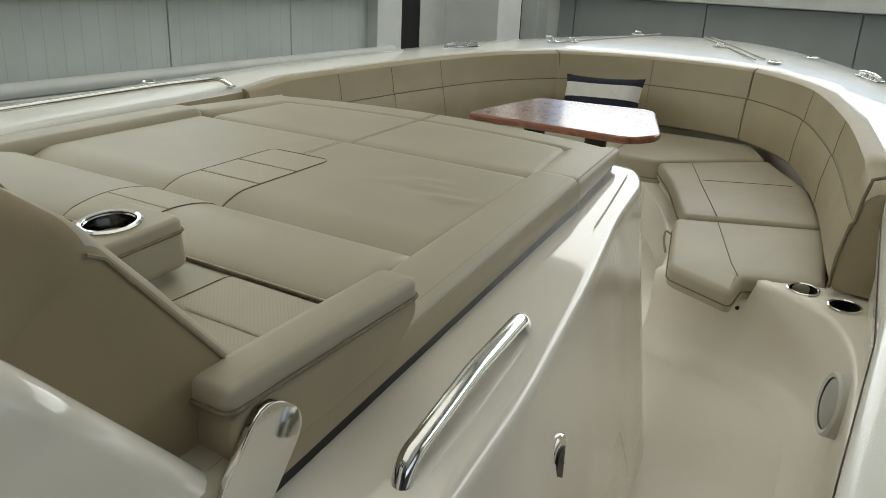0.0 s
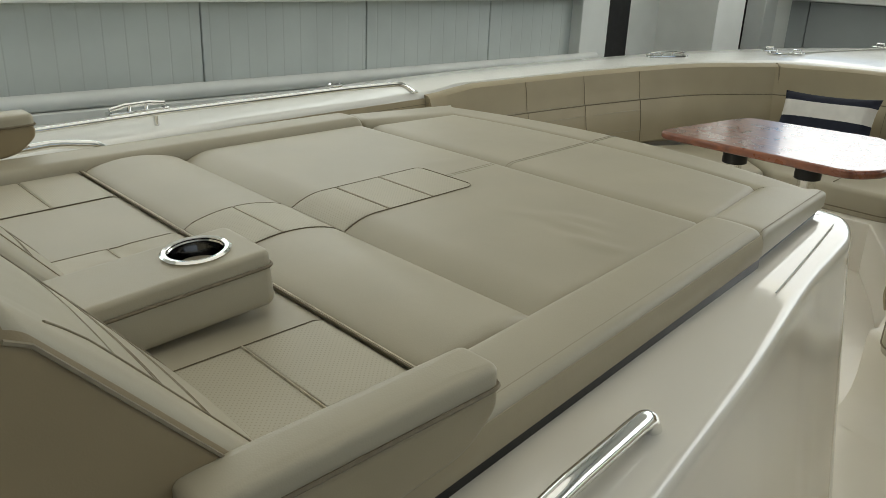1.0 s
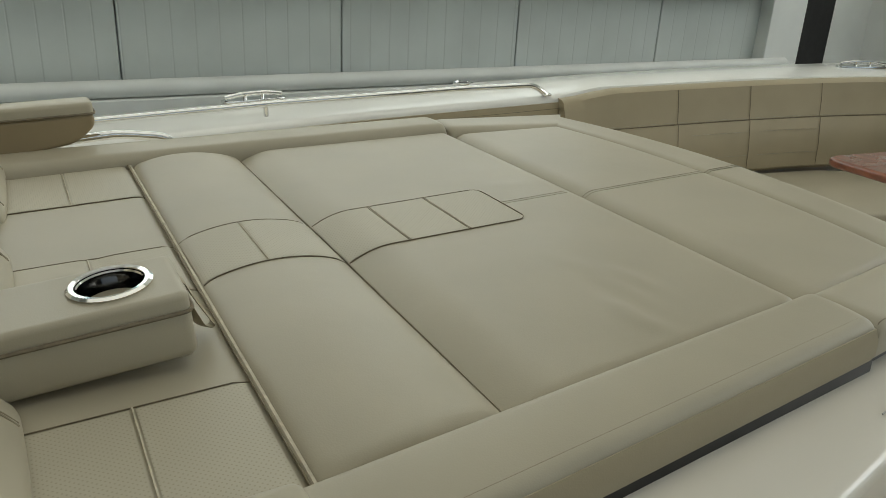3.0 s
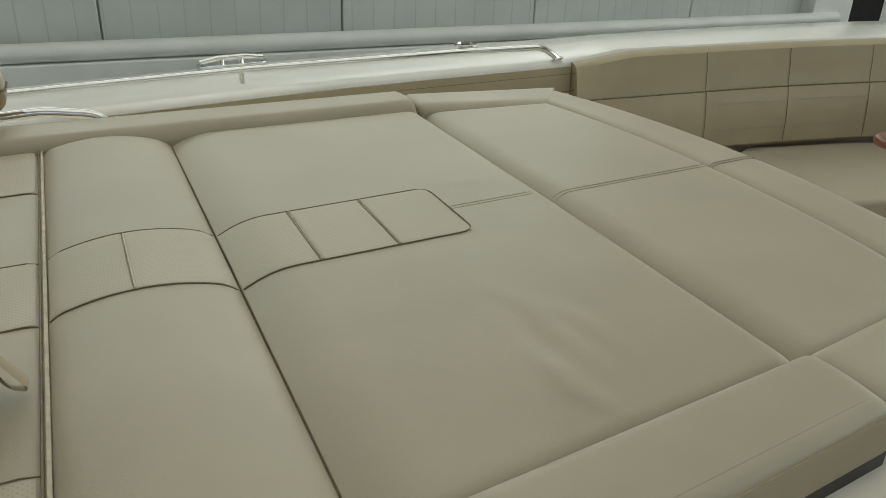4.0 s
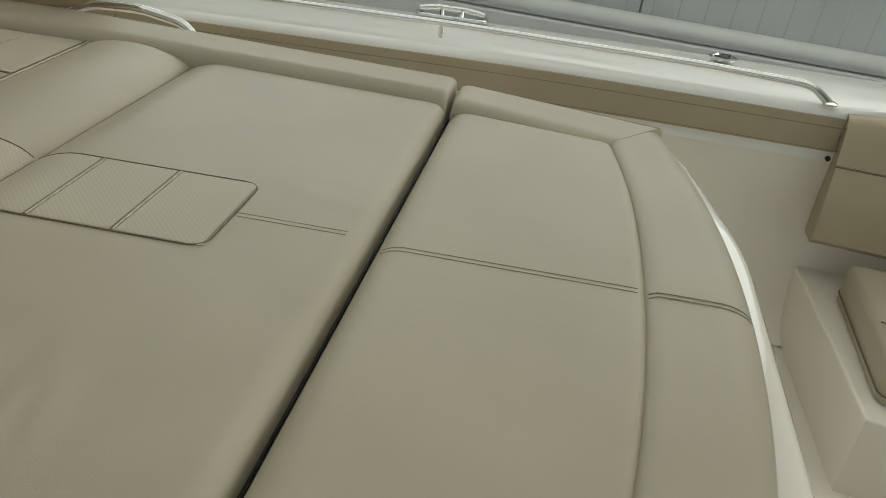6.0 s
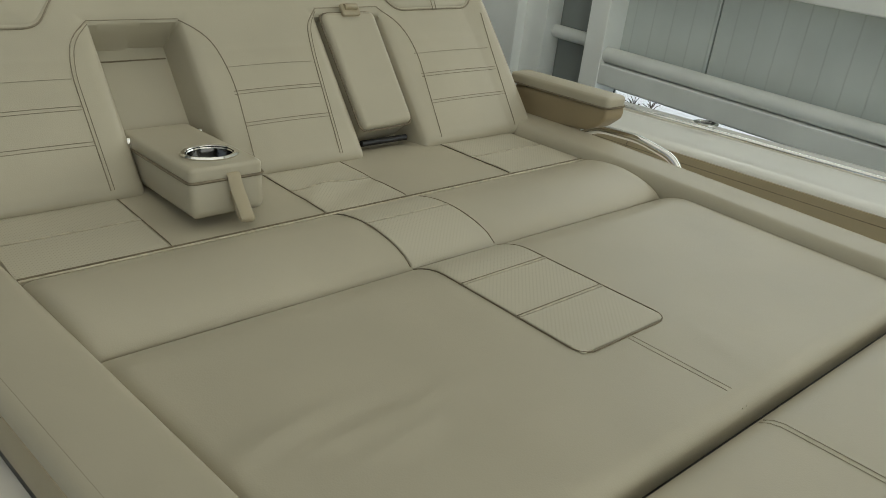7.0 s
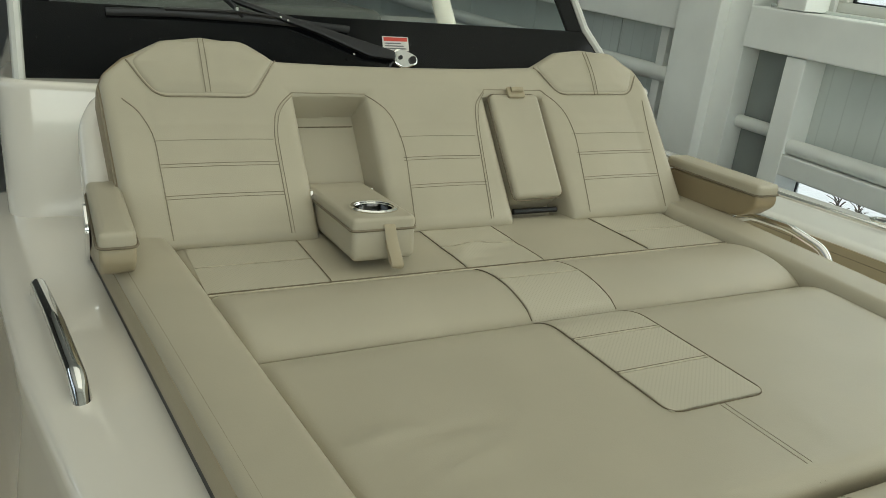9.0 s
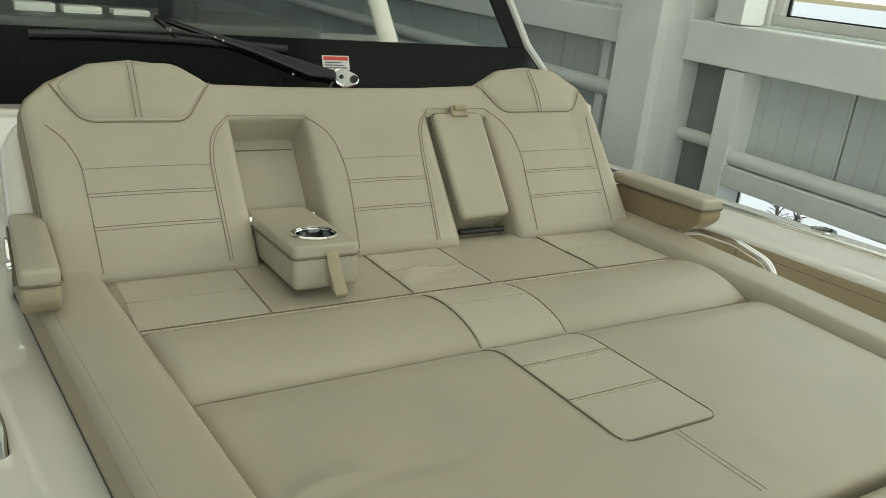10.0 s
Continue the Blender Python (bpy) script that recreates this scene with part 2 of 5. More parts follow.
def slab(outline, z0, z1, r=0.02, steps=4, m=None, low=0.0, crown=0.0, holes=()):
    """A slab over an outline in x, y, from z0 to z1, with a rounded upper edge (and lower edge by low); holes of (x, y, radius) in its top."""
    pts = [Vector(p[:2]) for p in outline]
    area = sum(a.x * b.y - b.x * a.y for a, b in zip(pts, pts[1:] + pts[:1]))
    if area < 0:
        pts.reverse()
    rings = []
    if low:
        rings += [(low * (1 - math.sin(k / 3 * math.pi / 2)), z0 + low * (1 - math.cos(k / 3 * math.pi / 2))) for k in range(4)]
    else:
        rings.append((0, z0))
    rings += [(r * (1 - math.cos(k / steps * math.pi / 2)), z1 - r + r * math.sin(k / steps * math.pi / 2)) for k in range(steps + 1)]
    bm = bmesh.new()
    rows = [[bm.verts.new((p.x, p.y, z)) for p in (inset(pts, d) if d else pts)] for d, z in rings]
    n = len(pts)
    for a, b in zip(rows, rows[1:]):
        for i in range(n):
            bm.faces.new((a[i], a[(i + 1) % n], b[(i + 1) % n], b[i]))
    bm.faces.new(rows[0][::-1])
    if crown:
        mid = sum((v.co for v in rows[-1]), Vector()) / n
        for k, lift in ((0.88, 0.55), (0.65, 0.9)):
            ring = [bm.verts.new(mid.lerp(v.co, k) + Vector((0, 0, crown * lift))) for v in rows[len(rings) - 1]]
            for i in range(n):
                bm.faces.new((rows[-1][i], rows[-1][(i + 1) % n], ring[(i + 1) % n], ring[i]))
            rows.append(ring)
    if not crown:  # a narrow flat border keeps the top's shading flat
        rows.append([bm.verts.new((p.x, p.y, z1)) for p in inset(pts, r + 0.003)])
        for i in range(n):
            bm.faces.new((rows[-2][i], rows[-2][(i + 1) % n], rows[-1][(i + 1) % n], rows[-1][i]))
    if holes:
        edges = [bm.edges.get((rows[-1][i], rows[-1][(i + 1) % n])) for i in range(n)]
        for x, y, hr in holes:
            ring = [bm.verts.new((x + hr * math.cos(k * math.pi / 16), y + hr * math.sin(k * math.pi / 16), rows[-1][0].co.z)) for k in range(32)]
            edges += [bm.edges.new((ring[k], ring[(k + 1) % 32])) for k in range(32)]
        bmesh.ops.triangle_fill(bm, use_beauty=True, use_dissolve=False, edges=edges)
    else:
        bmesh.ops.triangulate(bm, faces=[bm.faces.new(rows[-1])])
    if m is not None:
        bmesh.ops.transform(bm, matrix=m, verts=bm.verts)
    return bm


def tube(pts, r, seg=8, bm=None, closed=False, flat=1.0):
    """A round bar along a path, with closed ends."""
    pts = [Vector(p) for p in pts]
    bm = bm or bmesh.new()
    rows, up = [], None
    for i, p in enumerate(pts):
        if closed:
            t = pts[(i + 1) % len(pts)] - pts[i - 1]
        else:
            t = pts[min(i + 1, len(pts) - 1)] - pts[max(i - 1, 0)]
        t.normalize()
        if up is None:
            up = Vector((0, 0, 1)) if abs(t.z) < 0.9 else Vector((1, 0, 0))
        side = t.cross(up).normalized()
        up = side.cross(t).normalized()
        rows.append([bm.verts.new(p + r * (math.cos(a) * side + flat * math.sin(a) * up)) for a in [2 * math.pi * k / seg for k in range(seg)]])
    pairs = list(zip(rows, rows[1:])) + ([(rows[-1], rows[0])] if closed else [])
    for a, b in pairs:
        for k in range(seg):
            bm.faces.new((a[k], a[(k + 1) % seg], b[(k + 1) % seg], b[k]))
    if not closed:
        bm.faces.new(rows[0][::-1])
        bm.faces.new(rows[-1])
    return bm


def lathe(profile, seg=32, m=None):
    """A turned body from (radius, height) pairs."""
    bm = bmesh.new()
    rows = []
    for r, z in profile:
        rows.append([bm.verts.new((r * math.cos(2 * math.pi * k / seg), r * math.sin(2 * math.pi * k / seg), z)) for k in range(seg)] if r > 1e-6 else [bm.verts.new((0, 0, z))])
    for a, b in zip(rows, rows[1:]):
        for k in range(seg):
            f = [a[k % len(a)], a[(k + 1) % len(a)], b[(k + 1) % len(b)], b[k % len(b)]]
            f = list(dict.fromkeys(f))
            if len(f) > 2:
                bm.faces.new(f)
    if m is not None:
        bmesh.ops.transform(bm, matrix=m, verts=bm.verts)
    return bm


def sweep(path, profile, close=True):
    """A closed profile of (inwards, z) carried along an open plan path; inwards is to the path's left."""
    pts = [Vector(p[:2]) for p in path]
    bm, rows = bmesh.new(), []
    for i, p in enumerate(pts):
        t = (pts[min(i + 1, len(pts) - 1)] - pts[max(i - 1, 0)]).normalized()
        nrm = Vector((-t.y, t.x))
        prof = profile(i / (len(pts) - 1)) if callable(profile) else profile
        rows.append([bm.verts.new((p.x + nrm.x * d, p.y + nrm.y * d, z)) for d, z in prof])
    n = len(rows[0])
    for a, b in zip(rows, rows[1:]):
        for k in range(n):
            bm.faces.new((a[k], b[k], b[(k + 1) % n], a[(k + 1) % n]))
    bm.faces.new(rows[0])
    bm.faces.new(rows[-1][::-1])
    return bm


def resample(pts, step):
    """Even points on a smooth curve through the given ones."""
    p = [Vector(q) for q in pts]
    p = [2 * p[0] - p[1]] + p + [2 * p[-1] - p[-2]]
    out = []
    for i in range(1, len(p) - 2):
        n = max(1, round((p[i + 1] - p[i]).length / step))
        for k in range(n):
            t = k / n
            out.append(0.5 * (2 * p[i] + (p[i + 1] - p[i - 1]) * t + (2 * p[i - 1] - 5 * p[i] + 4 * p[i + 1] - p[i + 2]) * t * t + (3 * p[i] - p[i - 1] - 3 * p[i + 1] + p[i + 2]) * t**3))
    return out + [p[-2]]


def fall(d, r, depth):
    """How far a padded edge has dropped at distance d from it."""
    if d >= r:
        return 0.0
    q = 1 - max(d, 0) / r
    return depth * (1 - math.sqrt(max(0.0, 1 - q * q)))


def lerp(a, b, t):
    return a + (b - a) * t


def pad_patch(place, height, nu, nv, bottom):
    """Padded surface over a plan patch place(u, v), with height(u, v, x, y), closed by a skirt to bottom."""
    bm = bmesh.new()
    ease = lambda t: 0.5 - 0.5 * math.cos(math.pi * t) * (0.55 + 0.45 * abs(math.cos(math.pi * t)))
    g = []
    for j in range(nv + 1):
        row = []
        for i in range(nu + 1):
            u, v = ease(i / nu), ease(j / nv)
            x, y = place(u, v)
            row.append(bm.verts.new((x, y, height(u, v, x, y))))
        g.append(row)
    for j in range(nv):
        for i in range(nu):
            bm.faces.new((g[j][i], g[j][i + 1], g[j + 1][i + 1], g[j + 1][i]))
    rim = g[0][:-1] + [r[-1] for r in g[:-1]] + g[-1][:0:-1] + [r[0] for r in g[:0:-1]]
    low = [bm.verts.new((v.co.x, v.co.y, bottom)) for v in rim]
    for k in range(len(rim)):
        bm.faces.new((rim[k], low[k], low[(k + 1) % len(rim)], rim[(k + 1) % len(rim)]))
    return bm


def box_at(name, mat, parent, *a, bevel=0.0, label=""):
    return part(name, box(*a, bevel=bevel), mat, parent, label)



# ---- the hall ----
floor = solo("floor", box(-2.75, 9.2, -14, 7.6, -2.6, -2.5), CONCRETE, "grey concrete floor of the boat hall", "floor", "structure", boat=False, smooth=False)
ceiling = solo("ceiling", box(-2.75, 9.2, -14, 7.6, 6.0, 6.15), STEEL, "white painted steel hall ceiling", "ceiling", "structure", boat=False, smooth=False)
ground = solo("ground", box(-400, 400, -400, 400, -2.75, -2.65), SNOW, "snow-covered ground outside the hall", "ground", "structure", boat=False, smooth=False)


def wall_port():
    wall = thing("wall_port", (-2.6, 0, -2.5), "pale grey ribbed steel panel wall with white posts", "wall", kind="structure", boat=False)
    # masonry below and above, with openings for the low and the high window
    bm = box(-2.80, -2.64, -14, 7.6, -2.5, -0.45)
    box(-2.80, -2.64, -14, -1.065, -0.45, 0.33, bm=bm)
    box(-2.80, -2.64, 0.85, 7.6, -0.45, 0.33, bm=bm)
    box(-2.80, -2.64, -14, 7.6, 0.33, 1.15, bm=bm)
    box(-2.80, -2.64, -14, -1.02, 1.15, 2.7, bm=bm)
    box(-2.80, -2.64, 3.4, 7.6, 1.15, 2.7, bm=bm)
    box(-2.80, -2.64, -14, 7.6, 2.7, 6.0, bm=bm)
    part("backing", bm, STEEL, wall, smooth=False)
    y = 3.884
    while y > -12:
        lo, hi = (y, y + 1.077)
        if hi > 4.86:
            hi = 4.86
        part("panel", box(-2.64, -2.60, lo + 0.004, hi - 0.004, 0.37, 1.15, 0.003, seg=1), PANEL, wall, smooth=False)
        y -= 1.077
    part("post", box(-2.64, -2.50, 4.79, 5.13, -2.5, 6.0, 0.006), STEEL, wall, "white painted steel post", smooth=False)
    part("post", box(-2.62, -2.45, -1.066, -0.945, -2.5, 0.92, 0.005), STEEL, wall, "white painted steel post", smooth=False)
    part("post", box(-2.62, -2.45, -1.20, -1.03, 1.14, 6.0, 0.005), STEEL, wall, "white painted steel post", smooth=False)
    part("post", box(-2.62, -2.50, -2.07, -2.0, -2.5, 0.938, 0.005), STEEL, wall, "white painted steel post", smooth=False)
    part("beam", box(-2.64, -2.44, -1.36, 4.78, 0.925, 1.135, 0.008), STEEL, wall, "white painted steel beam", smooth=False)
    part("beam", box(-2.64, -2.44, -9.0, -1.87, 0.94, 1.13, 0.008), STEEL, wall, "white painted steel beam", smooth=False)
    part("beam", box(-2.60, -2.455, -1.01, 4.78, 0.340, 0.446, 0.006), PIPE, wall, "pale painted rail board", smooth=False)
    # box column with a folded face
    col = box(-2.64, -2.40, -1.85, -1.53, -2.5, 6.0, 0.006, bm=box(-2.64, -2.47, -1.535, -1.375, -2.5, 6.0, 0.004))
    part("column", col, STEEL, wall, "white steel box column", smooth=False)
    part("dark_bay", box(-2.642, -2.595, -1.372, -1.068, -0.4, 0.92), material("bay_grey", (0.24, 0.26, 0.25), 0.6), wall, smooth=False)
    return wall


wall_p = wall_port()


def wall_bow():
    wall = thing("wall_bow", (0, 7.2, -2.5), "grey-green steel panel wall under a white beam", "wall", kind="structure", boat=False)
    bm = box(-3.6, 9.2, 7.24, 7.6, -2.5, 1.3)
    box(-3.6, 9.2, 7.24, 7.6, 3.9, 6.0, bm=bm)
    box(-3.6, -2.2, 7.24, 7.6, 1.3, 3.9, bm=bm)
    box(7.2, 9.2, 7.24, 7.6, 1.3, 3.9, bm=bm)
    part("backing", bm, STEEL, wall, smooth=False)
    shade = material("bow_panel", (0.40, 0.43, 0.43), 0.45, vary=0.06, scale=2.5)
    x = -1.826 - 1.297
    while x < 9:
        if x + 1.297 > -2.0:
            part("panel", box(max(x, -2.0) + 0.005, x + 1.292, 7.20, 7.24, -2.5, 0.94, 0.003, seg=1), shade, wall, smooth=False)
        x += 1.297
    part("beam", box(-2.0, 9.2, 7.05, 7.24, 0.95, 1.28, 0.01), STEEL, wall, "white painted steel beam", smooth=False)
    part("post", box(-2.32, -2.14, 7.0, 7.24, -2.5, 6.0, 0.006), STEEL, wall, "white painted steel post", smooth=False)
    part("column", slab([(-2.630, 5.60), (-2.58, 5.95), (-2.03, 5.95), (-2.03, 6.4), (-2.628, 6.4)], -2.5, 6.0, 0.006, 1), STEEL, wall, "white steel box column", smooth=False)
    # solid near-black boxes: the shade in the gap is put into their colour
    part("gap_fill", box(-3.3, -2.632, 5.14, 7.24, -2.5, 6.0, bm=box(-2.64, -2.33, 7.1, 7.235, -2.5, 6.0)), GAPSHADE, wall, "near-black boxes standing in for the shaded gap beside the column", smooth=False)
    return wall


wall_b = wall_bow()
bm = box(9.0, 9.2, -14, 7.6, -2.5, 2.0)
box(9.0, 9.2, -14, 7.6, 4.6, 6.0, bm=bm)
box(9.0, 9.2, 4.0, 7.6, 2.0, 4.6, bm=bm)
box(9.0, 9.2, -14, -8.0, 2.0, 4.6, bm=bm)
solo("wall_starboard", bm, FARWALL, "grey painted hall wall with a long window opening", "wall", "structure", boat=False, smooth=False)
solo("wall_aft", box(-2.8, 9.2, -14.2, -14, -2.5, 6.0), FARWALL, "grey painted hall wall", "wall", "structure", boat=False, smooth=False)


def hall_pipe(y0, y1, x, z, r):
    p = thing("wall_pipe", (x, y0, z), "pale painted horizontal pipe fixed along the hall wall", "pipe", "wall pipes", boat=False)
    part("tube", tube([(x, y0, z), (x, y0 + 0.01, z), (x, (y0 + y1) / 2, z), (x, y1 - 0.01, z), (x, y1, z)], r, 20), PIPE, p)
    for y in np.arange(y0 + 0.4, y1, 1.5):
        part("bracket", box(-2.602, x, y - 0.02, y + 0.02, z - 0.02, z + 0.02, 0.004), STEEL, p)
    return p


hall_pipe(-0.995, 5.0, -2.50, 0.488, 0.040)
hall_pipe(-1.37, -1.07, -2.56, 0.52, 0.036)
hall_pipe(-8.0, -1.86, -2.52, 0.66, 0.05)


def window(name, y0, y1, z0, z1, label):
    w = thing(name, (-2.7, y0, z0), label, "window", kind="structure", boat=False)
    for a in ((y0, y1, z0, z0 + 0.05), (y0, y1, z1 - 0.05, z1), (y0, y0 + 0.05, z0 + 0.05, z1 - 0.05), (y1 - 0.05, y1, z0 + 0.05, z1 - 0.05)):
        part("window_frame", box(-2.74, -2.66, *a, 0.004), PLASTIC, w)
    part("gasket", box(-2.712, -2.70, y0 + 0.05, y0 + 0.062, z0 + 0.05, z1 - 0.05), BLACK, w)
    part("gasket", box(-2.712, -2.70, y0 + 0.05, y1 - 0.05, z0 + 0.05, z0 + 0.058), BLACK, w)
    g = part("pane", box(-2.708, -2.703, y0 + 0.05, y1 - 0.05, z0 + 0.05, z1 - 0.05), GLASS, w, smooth=False)
    g.visible_shadow = False
    return w


window("window_1", -1.02, 3.4, 1.15, 2.7, "white-framed hall window looking onto snow")
window("window_2", -1.065, 0.85, -0.45, 0.33, "low white-framed hall window looking onto snow")


def shrub(x, y, z, seed, size):
    rnd = random.Random(seed)
    s = thing("shrub", (x, y, z), "bare leafless shrub standing in the snow", "shrub", "shrubs", boat=False)
    bm = tube([(x, y, z), (x, y + 0.02, z + 0.5 * size), (x, y, z + size)], 0.018 * size, 6)
    for _ in range(70):
        h = rnd.uniform(0.18, 1.0) * size
        a, e, n = rnd.uniform(0, 6.28), rnd.uniform(0.3, 1.2), rnd.uniform(0.12, 0.35) * size
        p = Vector((x, y, z + h))
        q = p + n * Vector((math.cos(a) * math.cos(e), math.sin(a) * math.cos(e), math.sin(e)))
        tube([p, (p + q) / 2 + Vector((0, 0, 0.02)), q], 0.010 * size, 4, bm)
    part("branches", bm, TWIG, s)


for k, (x, y, size) in enumerate(((-10.4, -6.1, 0.66), (-10.3, -5.75, 0.52), (-10.8, -6.0, 0.6))):
    shrub(x, y, -2.65, k, size)

# ---- the boat: hull, deck, sole ----
CX = -0.08  # the boat's middle line
STATIONS = [  # inner edge x, y, z; outer edge x, y, z, for one side
    (1.43, -3.0, 0.452, 1.74, -3.0, 0.485),
    (1.45, -1.0, 0.452, 1.79, -1.0, 0.485),
    (1.47, 0.5, 0.454, 1.82, 0.5, 0.488),
    (1.48, 1.4, 0.456, 1.81, 1.4, 0.49),
    (1.42, 2.32, 0.458, 1.75, 2.3, 0.492),
    (1.405, 2.55, 0.485, 1.71, 2.75, 0.492),
    (1.25, 3.35, 0.485, 1.52, 3.75, 0.494),
    (1.02, 4.05, 0.485, 1.22, 4.7, 0.495),
    (0.71, 4.46, 0.485, 0.78, 5.35, 0.50),
    (0.32, 4.60, 0.485, 0.34, 5.74, 0.51),
    (0.0, 4.62, 0.485, 0.0, 5.86, 0.515),
]
both = [(CX - a, b, c, CX - d, e, f) for a, b, c, d, e, f in STATIONS] + [(CX + a, b, c, CX + d, e, f) for a, b, c, d, e, f in STATIONS[-2::-1]]


def hull():
    h = thing("boat_hull", (CX, 0, -2.0), "white fibreglass motor boat hull with wide side decks", "boat hull")
    # matched outer points, found by walking both edges together
    p = [(Vector(s[:3]), Vector(s[3:])) for s in both]
    rows = []
    for (a, b), (c, d) in zip(p, p[1:]):
        n = max(2, round((c - a).length / 0.15))
        rows += [(a.lerp(c, k / n), b.lerp(d, k / n)) for k in range(n)]
    rows.append(p[-1])
    # smooth the outer edge
    outs = [r[1] for r in rows]
    for _ in range(12):
        outs = [outs[0]] + [(outs[i - 1] + 2 * outs[i] + outs[i + 1]) / 4 for i in range(1, len(outs) - 1)] + [outs[-1]]
    bm = bmesh.new()
    grid = []
    for (a, _), o in zip(rows, outs):
        out = (o - Vector((CX, o.y - 1.2 if o.y > 3 else o.y, o.z)))
        out.z = 0
        out = out.normalized()
        ring = [a + Vector((0, 0, -0.16)), a + Vector((0, 0, -0.012)), a.lerp(o, 0.03) + Vector((0, 0, 0.002)), a.lerp(o, 0.10) + Vector((0, 0, 0.006)),
                a.lerp(o, 0.5) + Vector((0, 0, 0.012)), a.lerp(o, 0.92), o + Vector((0, 0, -0.012)), o + out * 0.02 + Vector((0, 0, -0.04)),
                o + out * 0.02 + Vector((0, 0, -0.10)), o - out * 0.08 + Vector((0, 0, -0.8)), o - out * 0.45 + Vector((0, 0, -1.7))]
        grid.append([bm.verts.new(v) for v in ring])
    for a, b in zip(grid, grid[1:]):
        for k in range(len(a) - 1):
            bm.faces.new((a[k], b[k], b[k + 1], a[k + 1]))
    part("deck", bm, GELDECK, h)
    # rub rail along the outer edge
    rail = [o + (o - Vector((CX, o.y, o.z))).normalized() * 0.025 + Vector((0, 0, -0.07)) for o in outs]
    part("rub_rail", tube(rail, 0.022, 8), PLASTIC, h, "grey-white rub rail")
    # inner liner from the deck edge to the sole
    bm = bmesh.new()
    grid = []
    for a, _ in rows:
        o = Vector((CX, min(a.y, 3.2), a.z)) - a
        o.z = 0
        o = o.normalized()
        ring = [a + o * 0.004 + Vector((0, 0, -0.10)), a - o * 0.025 + Vector((0, 0, -0.3)), a - o * 0.02 + Vector((0, 0, -0.6)), a + Vector((0, 0, -0.70)), a + o * 0.04 + Vector((0, 0, -0.765)), a + o * 0.10 + Vector((0, 0, -0.79))]
        grid.append([bm.verts.new(v) for v in ring])
    for a, b in zip(grid, grid[1:]):
        for k in range(len(a) - 1):
            bm.faces.new((a[k], b[k], b[k + 1], a[k + 1]))
    part("inner_liner", bm, GELSOLE, h)
    # foredeck hatch lines
    for pts in ([(0.43, 4.72), (-0.12, 5.62)], [(0.475, 4.78), (-0.075, 5.66)], [(-0.85, 4.66), (-0.44, 5.60)]):
        part("hatch_joint", tube([(x, y, 0.508 + 0.006 * (y - 4.7)) for x, y in pts], 0.005, 6), GROOVE, h, "grey hatch joint")
    sole = slab(round_poly([(CX - 1.42, -3), (CX + 1.42, -3), (CX + 1.42, 2.4), (CX + 0.9, 4.2), (CX - 0.9, 4.2), (CX - 1.42, 2.4)], 0.1), -0.42, -0.335, 0.01, 2)
    part("sole", sole, GELSOLE, h, "smooth cream cockpit sole")
    for sx in (-1, 1):
        part("stand_foot", box(CX + sx * 0.9 - 0.15, CX + sx * 0.9 + 0.15, -0.3, 0.3, -2.5, -0.9, 0.02), STEEL, h, "steel boat stand")
    part("keel_block", box(CX - 0.2, CX + 0.2, -2.5, 4.0, -2.3, -0.45, 0.05), GEL, h)
    return h


hull_ob = hull()


def rail(name, pts, r, posts, label, group, corner=0.06):
    ob = thing(name, pts[0], label, "handrail", group)
    part("bar", tube(round_path(pts, corner), r, 12), CHROME, ob)
    for x, y, z0, z1 in posts:
        part("post", tube([(x, y, z0), (x, y, z1)], 0.011, 10), CHROME, ob)
    for x, y, z in (pts[0], pts[-1]):
        part("flange", lathe([(0, 0), (r * 1.9, 0), (r * 1.9, 0.004), (r * 1.2, 0.008), (0, 0.008)], 20, Matrix.Translation((x, y, z))), CHROME, ob)
    return ob


rail("port_side_rail", [(-1.60, -1.6, 0.470), (-1.60, -1.5, 0.510), (-1.645, 0.3, 0.518), (-1.65, 1.1, 0.518), (-1.585, 1.9, 0.518), (-1.525, 2.22, 0.518), (-1.512, 2.28, 0.472)], 0.0125,
     [(-1.65, 1.07, 0.468, 0.518), (-1.62, -0.35, 0.468, 0.515)], "long polished stainless handrail along the port side deck", "side deck rails", 0.05)



def cleat(x, y, z, turn):
    c = thing("deck_cleat", (x, y, z), "polished stainless pop-up cleat set in the side deck", "cleat", "deck cleats")
    m = Matrix.Translation((x, y, z)) @ Matrix.Rotation(radians(turn), 4, "Z")
    base = slab(round_poly([(-0.03, -0.13), (0.03, -0.13), (0.035, 0.13), (-0.035, 0.13)], 0.03), -0.004, 0.006, 0.003, 2, m)
    part("base_plate", base, CHROME, c)
    bar = tube([m @ Vector(p) for p in ((0, -0.115, 0.016), (0, -0.05, 0.026), (0, 0.05, 0.026), (0, 0.115, 0.016))], 0.009, 10)
    part("horn", bar, CHROME, c)
    for s in (-0.035, 0.035):
        part("leg", tube([m @ Vector((0, s, 0)), m @ Vector((0, s, 0.026))], 0.009, 10), CHROME, c)
    return c


cleat(-1.825, 1.072, 0.502, 0)
cleat(-1.27, 4.07, 0.503, -30)
cleat(1.085, 4.44, 0.503, 30)


def deck_fill(x, y, z, mat=BLACK):
    d = thing("deck_filler", (x, y, z), "round black rod holder with a steel rim in the side deck", "rod holder", "deck fittings")
    m = Matrix.Translation((x, y, z))
    part("rim", lathe([(0.032, -0.01), (0.046, 0.0), (0.046, 0.005), (0.034, 0.007), (0.030, -0.004)], 28, m), CHROME, d)
    part("well", lathe([(0, 0.001), (0.033, 0.001), (0.033, -0.006), (0, -0.006)], 28, m), mat, d)


